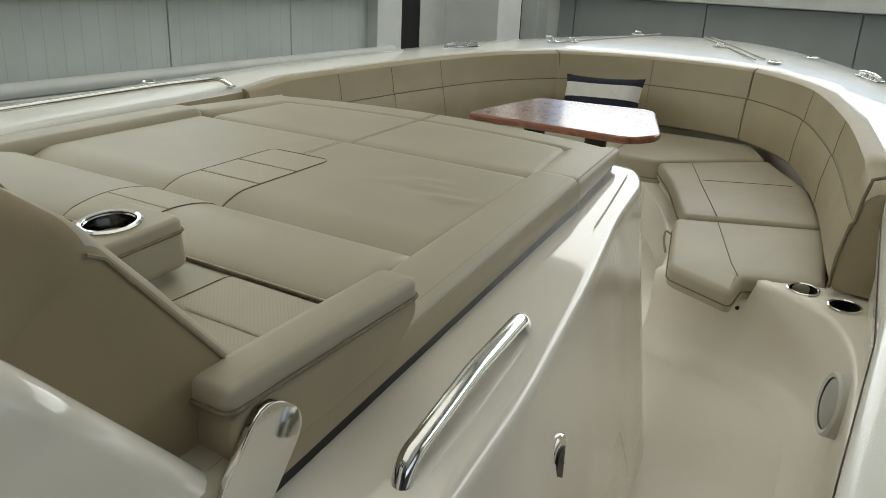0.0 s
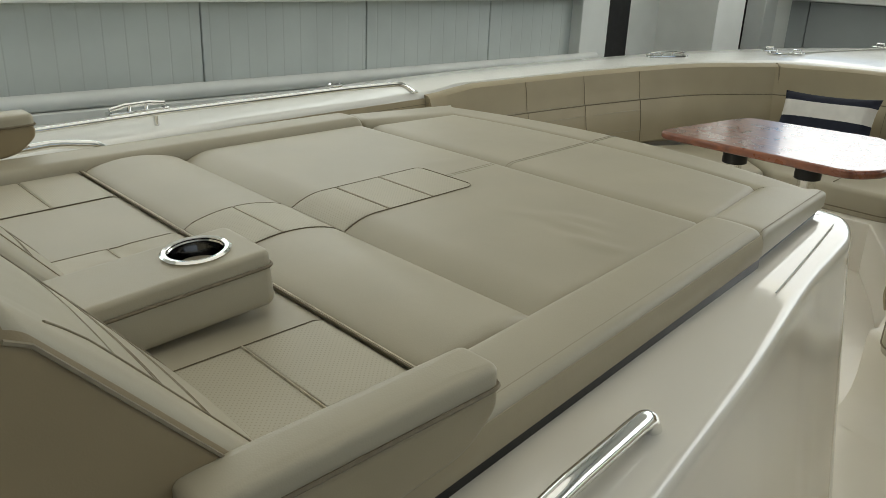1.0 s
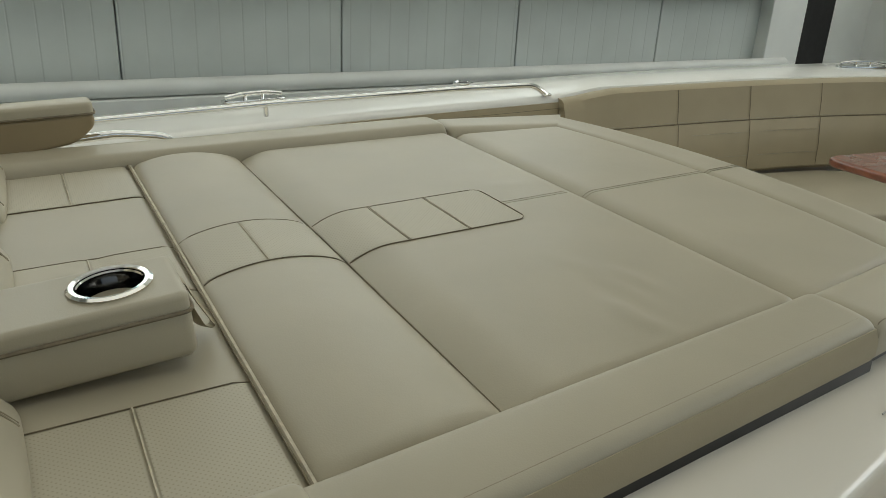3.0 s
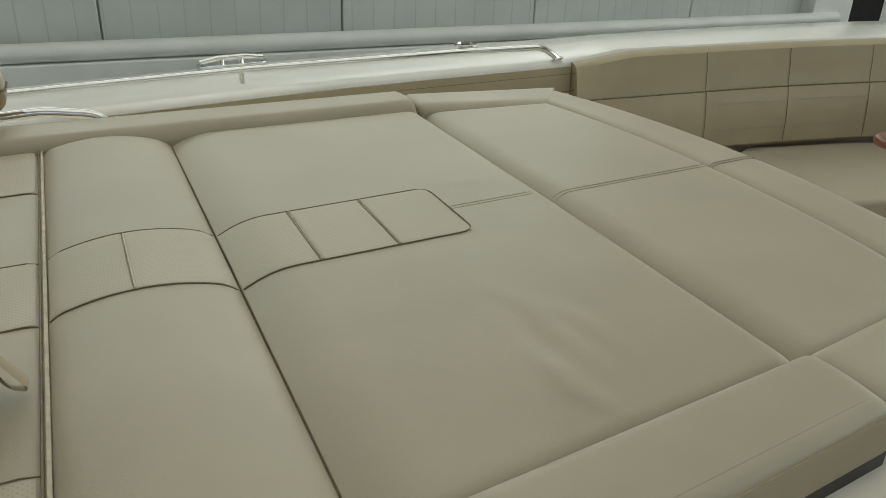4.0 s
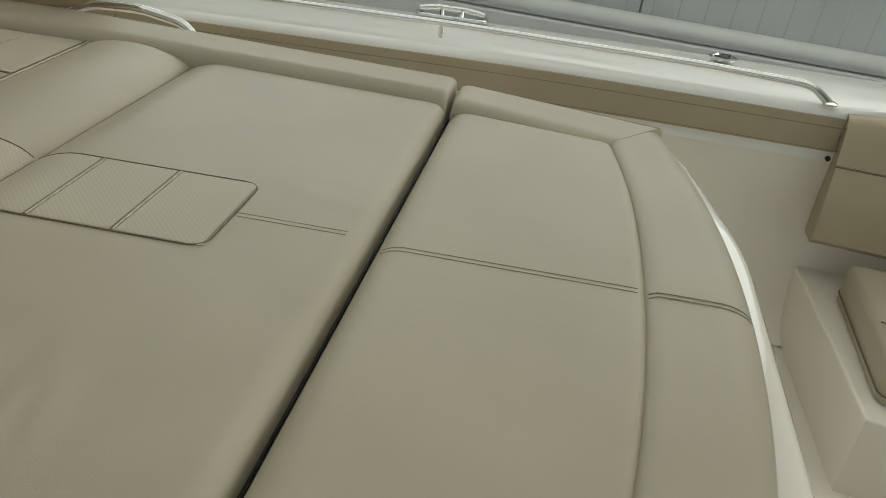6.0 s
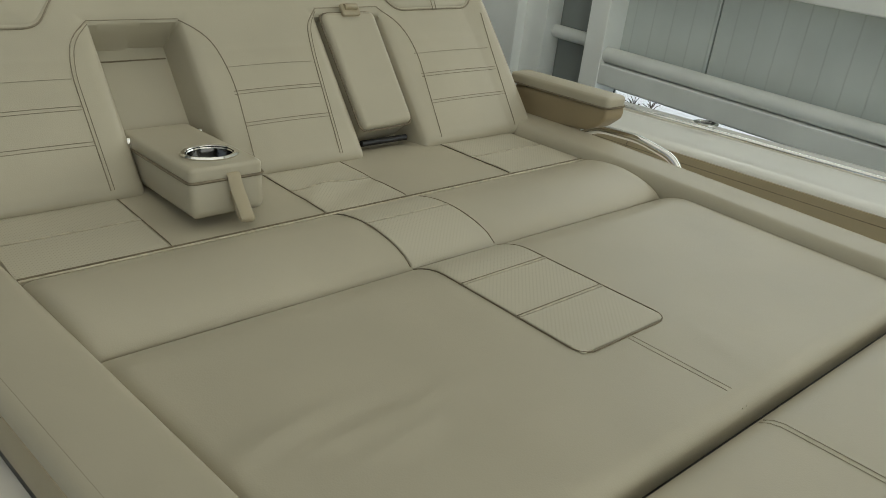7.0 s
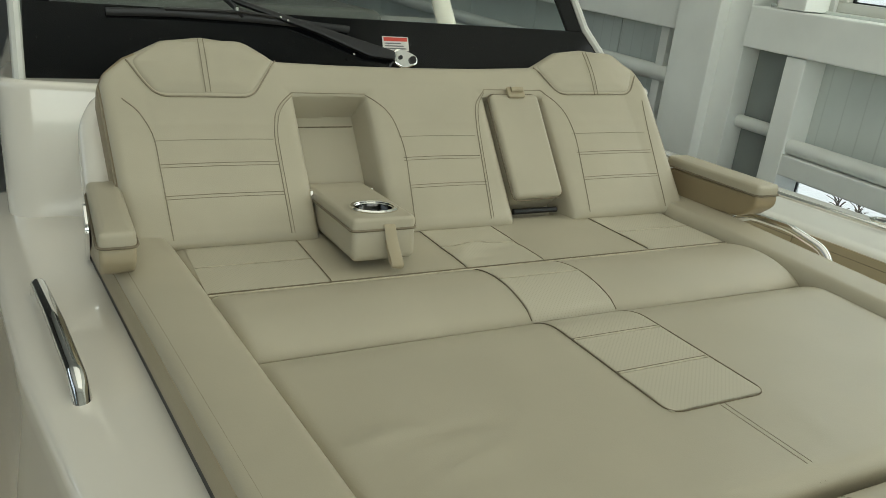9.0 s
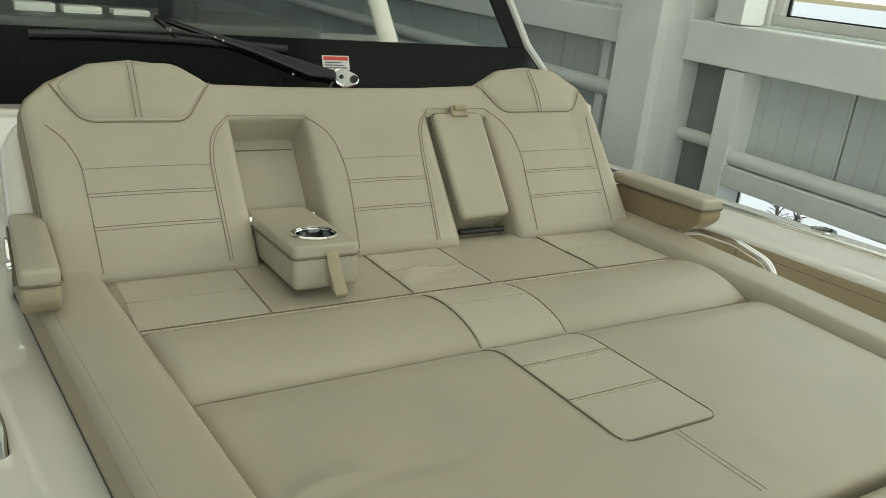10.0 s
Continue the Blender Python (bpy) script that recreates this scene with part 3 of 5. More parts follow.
deck_fill(-1.735, 1.985, 0.508)
deck_fill(-1.765, 0.133, 0.508)
deck_fill(0.545, 4.71, 0.505)
deck_fill(0.71, 5.04, 0.508)
deck_fill(-0.90, 4.68, 0.505)


def chock(x, y, z, turn):
    d = thing("bow_chock", (x, y, z), "small polished stainless bow fitting", "bow fitting", "deck fittings")
    m = Matrix.Translation((x, y, z)) @ Matrix.Rotation(radians(turn), 4, "Z")
    part("plate", slab(round_poly([(-0.05, -0.02), (0.05, -0.02), (0.05, 0.02), (-0.05, 0.02)], 0.018), 0, 0.006, 0.002, 2, m), CHROME, d)
    part("eye", tube([m @ Vector(p) for p in ((-0.025, 0, 0.0), (-0.02, 0, 0.022), (0.02, 0, 0.022), (0.025, 0, 0.0))], 0.006, 8), CHROME, d)


chock(-0.98, 4.78, 0.505, 40)
chock(-0.80, 4.77, 0.506, 0)
chock(-0.56, 5.44, 0.512, 0)
chock(0.116, 5.14, 0.512, 0)

# padded strip below the port deck edge
bol = thing("coaming_bolster", (-1.5, 0, 0.3), "tan vinyl padded strip under the side deck edge", "bolster", "coaming bolsters")
line = resample([(-1.515, -1.4), (-1.535, 0.5), (-1.54, 1.4), (-1.485, 2.33)], 0.15)
prof = [(0.0, 0.335), (-0.02, 0.338), (-0.032, 0.35), (-0.036, 0.39), (-0.032, 0.428), (-0.02, 0.438), (0.0, 0.44)]
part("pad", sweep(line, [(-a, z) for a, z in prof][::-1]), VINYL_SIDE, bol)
for z, d in ((0.352, 0.0335), (0.422, 0.0335)):
    part("seam", tube([(p.x + d, p.y, z) for p in line], 0.0014, 5), SEAM, bol)
part("joint", tube([(-1.533 + d, -0.015, z) for d, z in ((0.024, 0.340), (0.0335, 0.352), (0.0372, 0.39), (0.0335, 0.426), (0.024, 0.437))], 0.0018, 6), SEAM, bol)
for x, y, z in ((-1.462, 2.312, 0.322),):
    part("snap", lathe([(0, -0.004), (0.008, -0.004), (0.008, 0.004), (0, 0.005)], 12, Matrix.Translation((x, y, z)) @ Matrix.Rotation(radians(90), 4, "Y")), BLACK, bol, "small dark snap")

# ---- bow seating ----


def back_path(a, b, side):
    """The inner deck edge between two runs of stations, on one side (-1 port, 1 starboard)."""
    pts = [(CX + side * s[0], s[1]) for s in STATIONS[a:b]]
    return pts


def seat(name, outline, label, seams, z0=-0.085, z1=0.05):
    ob = thing(name, (*outline[0], z0), label, "seat cushion", "bow seat cushions")
    part("cushion", slab(round_poly(outline, 0.032, 4), z0, z1, 0.024, 5, crown=0.006, low=0.01), VINYL, ob)
    part("piping", tube([Vector((p.x, p.y, z0 + 0.03)) for p in inset([Vector(q) for q in ccw(round_poly(outline, 0.032, 4))], -0.001)], 0.003, 5, closed=True), SEAM, ob)
    for s in seams:
        part("seam", tube([(x, y, z1 + 0.0055) for x, y in s], 0.0022, 6), SEAM, ob)
    return ob


def ccw(pts):
    return pts if sum(a.x * b.y - b.x * a.y for a, b in zip(pts, pts[1:] + pts[:1])) > 0 else pts[::-1]


seat("starboard_seat_cushion", [(0.685, 2.325), (0.945, 2.205), (0.95, 2.375), (1.215, 2.455), (1.14, 3.10), (0.545, 2.87)], "tan vinyl seat cushion with a notched corner", [[(0.93, 2.36), (0.885, 2.46), (0.833, 2.604), (0.715, 2.93)]], z0=-0.038)
seat("starboard_seat_cushion", [(0.565, 2.93), (1.13, 3.13), (0.98, 3.66), (0.70, 4.12), (0.20, 3.72), (0.36, 3.42)], "tan vinyl seat cushion on the starboard bow bench", [[(0.70, 2.985), (0.55, 3.34), (0.37, 3.78)], [(0.50, 3.50), (0.90, 3.66)]], z0=-0.038)
seat("bow_seat_cushion", [(0.19, 3.75), (0.68, 4.15), (0.55, 4.44), (-0.70, 4.44), (-0.84, 4.15), (-0.38, 3.75)], "tan vinyl seat cushion across the bow", [[(-0.08, 3.78), (-0.08, 4.42)]])
seat("port_seat_cushion", [(-0.69, 2.90), (-0.79, 2.78), (-0.91, 2.81), (-1.19, 2.915), (-1.30, 3.15), (-1.14, 3.66), (-0.86, 4.12), (-0.40, 3.72), (-0.55, 3.40)], "tan vinyl seat cushion on the port bow bench", [])
seat("port_seat_cushion", [(-0.775, 2.735), (-0.91, 2.775), (-1.19, 2.885), (-1.31, 2.80), (-1.36, 2.44), (-0.83, 2.42)], "low tan vinyl seat cushion beside the bow bench", [[(-1.02, 2.44), (-0.925, 2.765)]], z1=0.045)


def bench():
    ob = thing("bow_bench", (CX, 3.0, -0.33), "cream moulded fibreglass base of the bow seats", "bench")
    front = [Vector(p) for p in ((0.60, 2.47), (0.78, 2.415), (0.97, 2.37), (1.12, 2.315), (1.245, 2.215), (1.325, 2.06), (1.368, 1.82), (1.385, 1.4), (1.39, 0.9), (1.385, 0.2), (1.375, -1.0))]
    front = [Vector(p) for p in resample(front, 0.025)]
    rest = [(1.40, 2.3), (1.40, 2.8), (1.14, 3.7), (0.86, 4.3), (0.5, 4.6), (-0.66, 4.6), (-1.0, 4.3), (-1.30, 3.7), (-1.54, 2.8), (-1.55, 2.35), (-0.76, 2.38), (-0.66, 2.90), (-0.50, 3.4), (-0.33, 3.7), (0.15, 3.7), (0.34, 3.35), (0.54, 2.9)]
    # inward direction of the front edge at each of its points
    tang = [(front[min(i + 1, len(front) - 1)] - front[max(i - 1, 0)]).normalized() for i in range(len(front))]
    inner = [Vector((-t.y, t.x)) for t in tang]
    inner = [v if v.dot(Vector((0.3, 1.0)) - p) > -9 and v.x * -1 + v.y * -0.3 > 0 else -v for v, p in zip(inner, front)]
    out = [tuple(p - v * 0.012) for p, v in zip(front, inner) if p.y > 2.05] + rest
    part("base", slab(out, -0.36, -0.084, 0.010, 3), GELSOLE, ob)
    part("seat_plinth", slab([(0.62, 2.48), (0.95, 2.39), (1.22, 2.46), (1.13, 3.15), (0.70, 4.14), (0.22, 3.73), (0.40, 3.40), (0.56, 2.92)], -0.09, -0.0385, 0.004, 1), GELSOLE, ob)
    bm = bmesh.new()
    ring = ((-0.05, 0.0427), (-0.022, 0.0425), (-0.010, 0.041), (-0.003, 0.034), (0.0, 0.022), (0.004, -0.06), (0.010, -0.20), (0.022, -0.26), (0.05, -0.305), (0.09, -0.328), (0.13, -0.334))
    low = ((-0.05, -0.0385), (-0.022, -0.0387), (-0.010, -0.041), (-0.003, -0.048), (0.0, -0.06), (0.003, -0.12), (0.008, -0.20), (0.022, -0.26), (0.05, -0.305), (0.09, -0.328), (0.13, -0.334))
    rows = []
    for p, v in zip(front, inner):
        prof = ring if p.x > 0.985 else low
        rows.append([bm.verts.new((p.x + v.x * d, p.y + v.y * d, z)) for d, z in prof])
    for a, b in zip(rows, rows[1:]):
        for k in range(len(a) - 1):
            bm.faces.new((a[k], b[k], b[k + 1], a[k + 1]))
    part("front_moulding", bm, GELSOLE, ob)
    led = [tuple(p - v * 0.006) for p, v in zip(front, inner) if p.x > 0.98 and p.y > 1.75] + [(1.43, 1.75), (1.45, 2.6), (1.225, 2.60), (1.215, 2.46), (0.985, 2.43)]
    part("ledge", slab(led, -0.09, 0.040, 0.004, 1, holes=((1.150, 2.395, 0.050), (1.292, 2.325, 0.050))), GELSOLE, ob, "cream ledge with two cup holders")
    for x, y in ((1.150, 2.395), (1.292, 2.325)):
        m = Matrix.Translation((x, y, 0.042))
        cup = part("cup_holder", lathe([(0.050, 0.001), (0.048, -0.05), (0.045, -0.078), (0.0, -0.078)], 28, m), BLACK, ob, "black cup holder well")
        part("rim", lathe([(0.047, 0.0), (0.056, 0.0), (0.056, 0.004), (0.051, 0.006), (0.047, 0.003)], 28, m), CHROME, cup)
    part("drain", lathe([(0, 0), (0.036, 0), (0.036, 0.006), (0.027, 0.009), (0.024, 0.004), (0, 0.004)], 24, Matrix.Translation((-0.622, 2.965, -0.165)) @ Vector((0.95, -0.304, 0)).to_track_quat("Z", "Y").to_matrix().to_4x4()), CHROME, ob, "round steel latch")
    part("latch_core", lathe([(0, 0.004), (0.013, 0.004), (0.013, 0.010), (0, 0.011)], 16, Matrix.Translation((-0.622, 2.965, -0.165)) @ Vector((0.95, -0.304, 0)).to_track_quat("Z", "Y").to_matrix().to_4x4()), BLACK, ob, "dark latch centre")
    part("hinge_cover", slab(round_poly([(-0.84, 2.59), (-0.765, 2.575), (-0.70, 2.83), (-0.79, 2.87)], 0.02), -0.083, -0.022, 0.012, 3), GEL, ob)
    part("hatch_hinge", box(-0.29, -0.21, 2.82, 2.87, -0.336, -0.325, 0.003), CHROME, ob, "small steel hatch hinge")
    part("pull_tab", box(-0.672, -0.648, 2.885, 2.925, -0.135, -0.07, 0.004), VINYL_SIDE, ob, "small tan pull tab")
    for x, y, z in ((0.947, 2.368, -0.076), (1.30, 2.06, -0.20)):
        part("snap", lathe([(0, -0.004), (0.007, -0.004), (0.007, 0.004), (0, 0.005)], 12, Matrix.Translation((x, y, z)) @ Matrix.Rotation(radians(90), 4, "X")), BLACK, ob, "small dark snap")
    part("tie_cord", tube(round_path([(0.548, 2.86, -0.03), (0.525, 2.83, 0.0), (0.53, 2.80, -0.04), (0.548, 2.79, -0.09)], 0.02), 0.005, 6), VINYL_SIDE, ob, "thin tan tie cord")
    part("hatch_joint", tube([(-0.45, 2.78, -0.334), (-0.26, 2.845, -0.334), (-0.1, 2.72, -0.334)], 0.004, 5), INK, ob)
    return ob


bench_ob = bench()


def seat_back(path, label, seams, ends=(0.0, 0.0)):
    pts = resample([Vector(p) for p in path], 0.06)
    n = len(pts)

    def profile(t):
        d = 0.0
        for e, end in ((t, ends[0]), (1 - t, ends[1])):
            if end and e < 0.13:
                d = max(d, end * (1 - e / 0.13))
        top = 0.482 - d
        out = [(-0.02, 0.05), (0.115, 0.066), (0.13, 0.082), (0.125, 0.19), (0.105, 0.308), (0.098, 0.316), (0.094, 0.323), (0.085, min(0.40, top - 0.03)), (0.07, top - 0.012), (0.05, top), (0.02, top + 0.003), (-0.02, top - 0.01)]
        return out

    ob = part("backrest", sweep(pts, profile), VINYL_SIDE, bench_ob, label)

    def at(t, d, z):
        i = min(n - 1, max(0, round(t * (n - 1))))
        tg = (pts[min(i + 1, n - 1)] - pts[max(i - 1, 0)]).normalized()
        return Vector((pts[i].x - tg.y * d, pts[i].y + tg.x * d, z))

    steps = [k / (n - 1) for k in range(n)]
    part("seam", tube([at(t, 0.1005, 0.316) for t in steps], 0.0028, 6), SEAM, ob)
    part("seam", tube([at(t, 0.1035, 0.325) for t in steps], 0.0012, 6), SOFTSEAM, ob)
    for t in seams:
        part("seam", tube([at(t, d + 0.001, z) for d, z in ((0.131, 0.085), (0.126, 0.19), (0.106, 0.308), (0.095, 0.323), (0.086, 0.40), (0.071, 0.47))], 0.0013, 6), SEAM, ob)
    for t in (0.0,):
        part("joint", tube([at(t, d + 0.006, z) for d, z in ((0.131, 0.075), (0.126, 0.19), (0.106, 0.308), (0.095, 0.323), (0.086, 0.40), (0.071, 0.47), (0.03, 0.483))], 0.007, 6), SEAM, ob)
    for a, b in zip(seams, seams[1:]):
        if b - a > 0.25:
            continue
        mid = [s for s in steps if a <= s <= b]
        for d, z in ((0.1165, 0.262), (0.1275, 0.150)):
            part("stitching", tube([at(t, d + 0.0005, z) for t in mid], 0.0012, 5), SOFTSEAM, ob)
    return ob


P = lambda k: (CX - STATIONS[k][0], STATIONS[k][1])
S = lambda k: (CX + STATIONS[k][0], STATIONS[k][1])
seat_back([P(8), P(7), P(6), (CX - 1.43, 2.42), (CX - 1.44, 2.34)][::1], "tan stitched vinyl backrest of the port bow seat", (0.415, 0.575, 0.735), (0.0, 0.03))
seat_back([(0.50, 4.54), (0.24, 4.60), P(10), P(9), P(8)], "tan stitched vinyl backrest across the bow", (0.5,), (0.0, 0.0))
seat_back([(CX + 1.44, 2.42), (CX + 1.40, 2.6), S(6), S(7), (0.70, 4.38), (0.50, 4.54)], "tan stitched vinyl backrest of the starboard bow seat", (0.40, 0.72), (0.06, 0.0))



sp = thing("speaker", (1.37, 1.83, -0.06), "round pale grey speaker on the cockpit side", "speaker")
m = Matrix.Translation((1.338, 1.83, -0.06)) @ Vector((-0.95, -0.28, 0.15)).to_track_quat("Z", "Y").to_matrix().to_4x4()
part("rim", lathe([(0.075, 0), (0.075, -0.05), (0.098, -0.05), (0.098, 0.012), (0.09, 0.02), (0.078, 0.016)], 32, m), PLASTIC, sp)
part("grille", lathe([(0, 0.016), (0.03, 0.02), (0.06, 0.017), (0.078, 0.010), (0.078, 0)], 32, m), material("speaker_grille", (0.45, 0.45, 0.43), 0.6, bump=1.0, bump_scale=300), sp)


def table():
    t = thing("bow_table", (0.05, 3.0, -0.33), "varnished red-brown wooden table on two steel legs", "table")
    out = round_poly([(-0.50, 2.80), (0.34, 2.78), (0.43, 2.92), (0.24, 3.42), (-0.37, 3.36)], 0.07, 6)
    part("tabletop", slab(out, 0.358, 0.392, 0.012, 4, low=0.012), WOOD, t)
    for x in (-0.17, 0.138):
        leg = part("leg", tube([(x, 2.90, -0.33), (x, 2.90, 0.30)], 0.032, 20), CHROME, t, "polished steel table leg")
        part("collar", lathe([(0.05, 0.0), (0.05, 0.055), (0.06, 0.058), (0, 0.058), (0, 0.0)], 24, Matrix.Translation((x, 2.90, 0.30))), BLACK, leg, "black plastic leg socket")
        part("foot", lathe([(0.08, 0.0), (0.08, 0.01), (0.04, 0.03), (0, 0.03)], 24, Matrix.Translation((x, 2.90, -0.335))), CHROME, leg)
    return t


table()


def pillow():
    w, h, th = 0.27, 0.135, 0.07
    m = Matrix.Translation((-0.37, 4.285, 0.245)) @ Matrix.Rotation(radians(-5), 4, "Z") @ Matrix.Rotation(radians(-3), 4, "Y") @ Matrix.Rotation(radians(70), 4, "X")
    bm = bmesh.new()
    nu, nv = 28, 20
    for side in (1, -1):
        g = []
        for j in range(nv + 1):
            row = []
            for i in range(nu + 1):
                u, v = 2 * i / nu - 1, 2 * j / nv - 1
                e = max(0.0, (1 - u**4) * (1 - v**4)) ** 0.5
                px = u * w * (1 - 0.06 * (1 - v * v)) * (1 if abs(v) < 1 else 1)
                py = v * h * (1 - 0.10 * (1 - u * u))
                row.append(bm.verts.new(m @ Vector((px, py, side * th * e))))
            g.append(row)
        for j in range(nv):
            for i in range(nu):
                f = bm.faces.new((g[j][i], g[j][i + 1], g[j + 1][i + 1], g[j + 1][i]))
                v = 2 * (j + 0.5) / nv - 1
                f.material_index = 1 if -0.12 < v < 0.56 else 0
    bmesh.ops.remove_doubles(bm, verts=bm.verts, dist=0.0005)
    ob = thing("throw_pillow", (-0.37, 4.28, 0.1), "navy blue scatter cushion with a wide white stripe", "pillow")
    part("cover", bm, [NAVY, WHITECLOTH], ob)


pillow()

# ---- centre console and lounge ----


def side_x(y):
    """Outer edge of the lounge pad."""
    return 0.835 - 0.098 * y


def inner_x(y):
    """Inner edge of the side bolsters."""
    return 0.688 - 0.083 * y


def console():
    ob = thing("centre_console", (0, -0.5, -0.33), "cream gelcoat console moulding under the bow lounge", "console")
    half = [(1.06, -0.6), (1.018, 0.1), (0.972, 0.5), (0.89, 0.95), (0.80, 1.36), (0.757, 1.66), (0.70, 1.775), (0.3, 1.86)]
    out = half + [(-x, y) for x, y in half[::-1]]
    out = ccw(round_poly(out, 0.08, 4))
    # side wall flares a little towards the sole
    rings = [(-0.05, -0.36), (-0.05, -0.30), (-0.03, 0.0), (-0.012, 0.3), (0.0, 0.500), (0.0015, 0.535), (0.005, 0.548), (0.012, 0.5555), (0.022, 0.559), (0.05, 0.562), (0.16, 0.572)]
    bm = bmesh.new()
    rows = [[bm.verts.new((p.x, p.y, z)) for p in inset(out, d)] for d, z in rings]
    n = len(out)
    for a, b in zip(rows, rows[1:]):
        for i in range(n):
            bm.faces.new((a[i], a[(i + 1) % n], b[(i + 1) % n], b[i]))
    bm.faces.new(rows[-1])
    part("moulding", bm, GEL, ob)
    part("joint", tube(resample([(0.705, 1.66, 0.566), (0.745, 1.45, 0.566), (0.79, 1.20, 0.566)], 0.04), 0.0014, 6), GROOVE, ob, "fine grey moulding joint")
    # moulded ears behind the backrest
    m = Matrix(((1, 0, 0, 0), (0, -0.625, 0.781, 0.13), (0, 0.781, 0.625, 0.62), (0, 0, 0, 1)))
    ear = [(0.835, -0.14), (0.832, 0.34), (0.79, 0.42), (0.6, 0.44), (-0.6, 0.44), (-0.80, 0.42), (-0.845, 0.34), (-0.855, -0.14)]
    part("seat_shell", slab(round_poly(ear, 0.06, 5), -0.22, -0.068, 0.03, 4, m), GEL, ob)
    # helm body
    body = ccw(round_poly([(-1.0, -0.30), (-1.0, -2.2), (1.0, -2.2), (1.0, -0.30), (0.7, -0.22), (-0.7, -0.22)], 0.08, 4))
    part("helm_body", slab(body, -0.33, 0.905, 0.02, 3), GEL, ob)
    # small square fitting on the forward port corner
    part("corner_fitting", slab(round_poly([(-0.755, 1.655), (-0.715, 1.665), (-0.722, 1.705), (-0.757, 1.695)], 0.008, 3), 0.552, 0.568, 0.003, 2), BLACK, ob, "small black square fitting")
    # recessed step light in the side
    m = Matrix.Translation((0.958, 0.655, 0.285)) @ Matrix.Rotation(radians(5), 4, "Z") @ Matrix.Rotation(radians(90), 4, "Y")
    lt = part("step_light", slab(round_poly([(-0.09, -0.035), (0.09, -0.035), (0.09, 0.035), (-0.09, 0.035)], 0.034, 6), -0.02, 0.008, 0.004, 2, m), CHROME, ob, "oval polished side fitting")
    part("lens", slab(round_poly([(-0.07, -0.02), (0.07, -0.02), (0.07, 0.02), (-0.07, 0.02)], 0.019, 6), 0.0, 0.011, 0.002, 2, m), BLACK, lt)
    return ob


console()



def grab_rail(side):
    s = side
    pts = [(-0.895, 0.215, 0.553), (-0.890, 0.245, 0.612), (-0.880, 0.32, 0.645), (-0.870, 0.46, 0.652), (-0.862, 0.58, 0.632), (-0.856, 0.635, 0.553)] if s < 0 else [(0.936, 0.205, 0.553), (0.934, 0.222, 0.590), (0.908, 0.43, 0.603), (0.881, 0.640, 0.592), (0.877, 0.664, 0.550)]
    ob = thing("grab_rail", pts[0], "polished stainless grab rail on the console edge", "grab rail", "console grab rails")
    part("bar", tube(round_path(pts, 0.03), 0.0145 if s > 0 else 0.0118, 14), CHROME, ob)
    for x, y, z in (pts[0], pts[-1]):
        part("flange", lathe([(0, 0), (0.022, 0), (0.022, 0.004), (0.016, 0.008), (0, 0.008)], 20, Matrix.Translation((x, y, z))), CHROME, ob)


grab_rail(1)
grab_rail(-1)

ZP = 0.620
WRINKLES = [(0.415, 1.085, 0.15, 0.055, 0.0045), (0.44, 1.045, 0.0, 0.055, 0.0045), (0.41, 1.015, -0.1, 0.05, -0.002), (0.49, 1.000, 0.1, 0.035, 0.004), (0.54, 1.000, 0.4, 0.04, 0.004), (0.33, 1.04, 0.4, 0.06, 0.0015), (0.0, 0.30, 0.6, 0.06, 0.006), (-0.05, 0.33, 0.3, 0.06, -0.005), (0.06, 0.34, 0.9, 0.05, 0.005), (0.02, 0.38, 0.2, 0.06, -0.004), (-0.1, 1.17, 1.3, 0.07, 0.0014)]


def creases(x, y):
    z = 0.0
    for cx, cy, a, n, h in WRINKLES:
        dx, dy = x - cx, y - cy
        along, over = dx * math.cos(a) + dy * math.sin(a), -dx * math.sin(a) + dy * math.cos(a)
        z += h * math.exp(-((along / n) ** 2) - (over / 0.018) ** 2)
    return z


def seat_z(x, y):
    """The padded top over the seat, the roll and the main panel, without the outer edges."""
    if y < 0.453:
        return ZP + 0.004 + creases(x, y) - fall(0.453 - y, 0.03, 0.012) - fall(y - 0.10, 0.05, 0.02)
    if y < 0.709:
        t = (y - 0.453) / 0.256
        return ZP - 0.004 + 0.032 * math.sin(math.pi * min(1, t * 0.94 + 0.06)) ** 0.7 - fall(y - 0.453, 0.025, 0.012) - fall(0.709 - y, 0.04, 0.010)
    return ZP + 0.013 - 0.024 * max(0.0, 1 - (y - 0.709) / 0.085) ** 2 + 0.003 * math.exp(-((x / 0.5) ** 2)) - fall(1.280 - y, 0.03, 0.024) + creases(x, y)


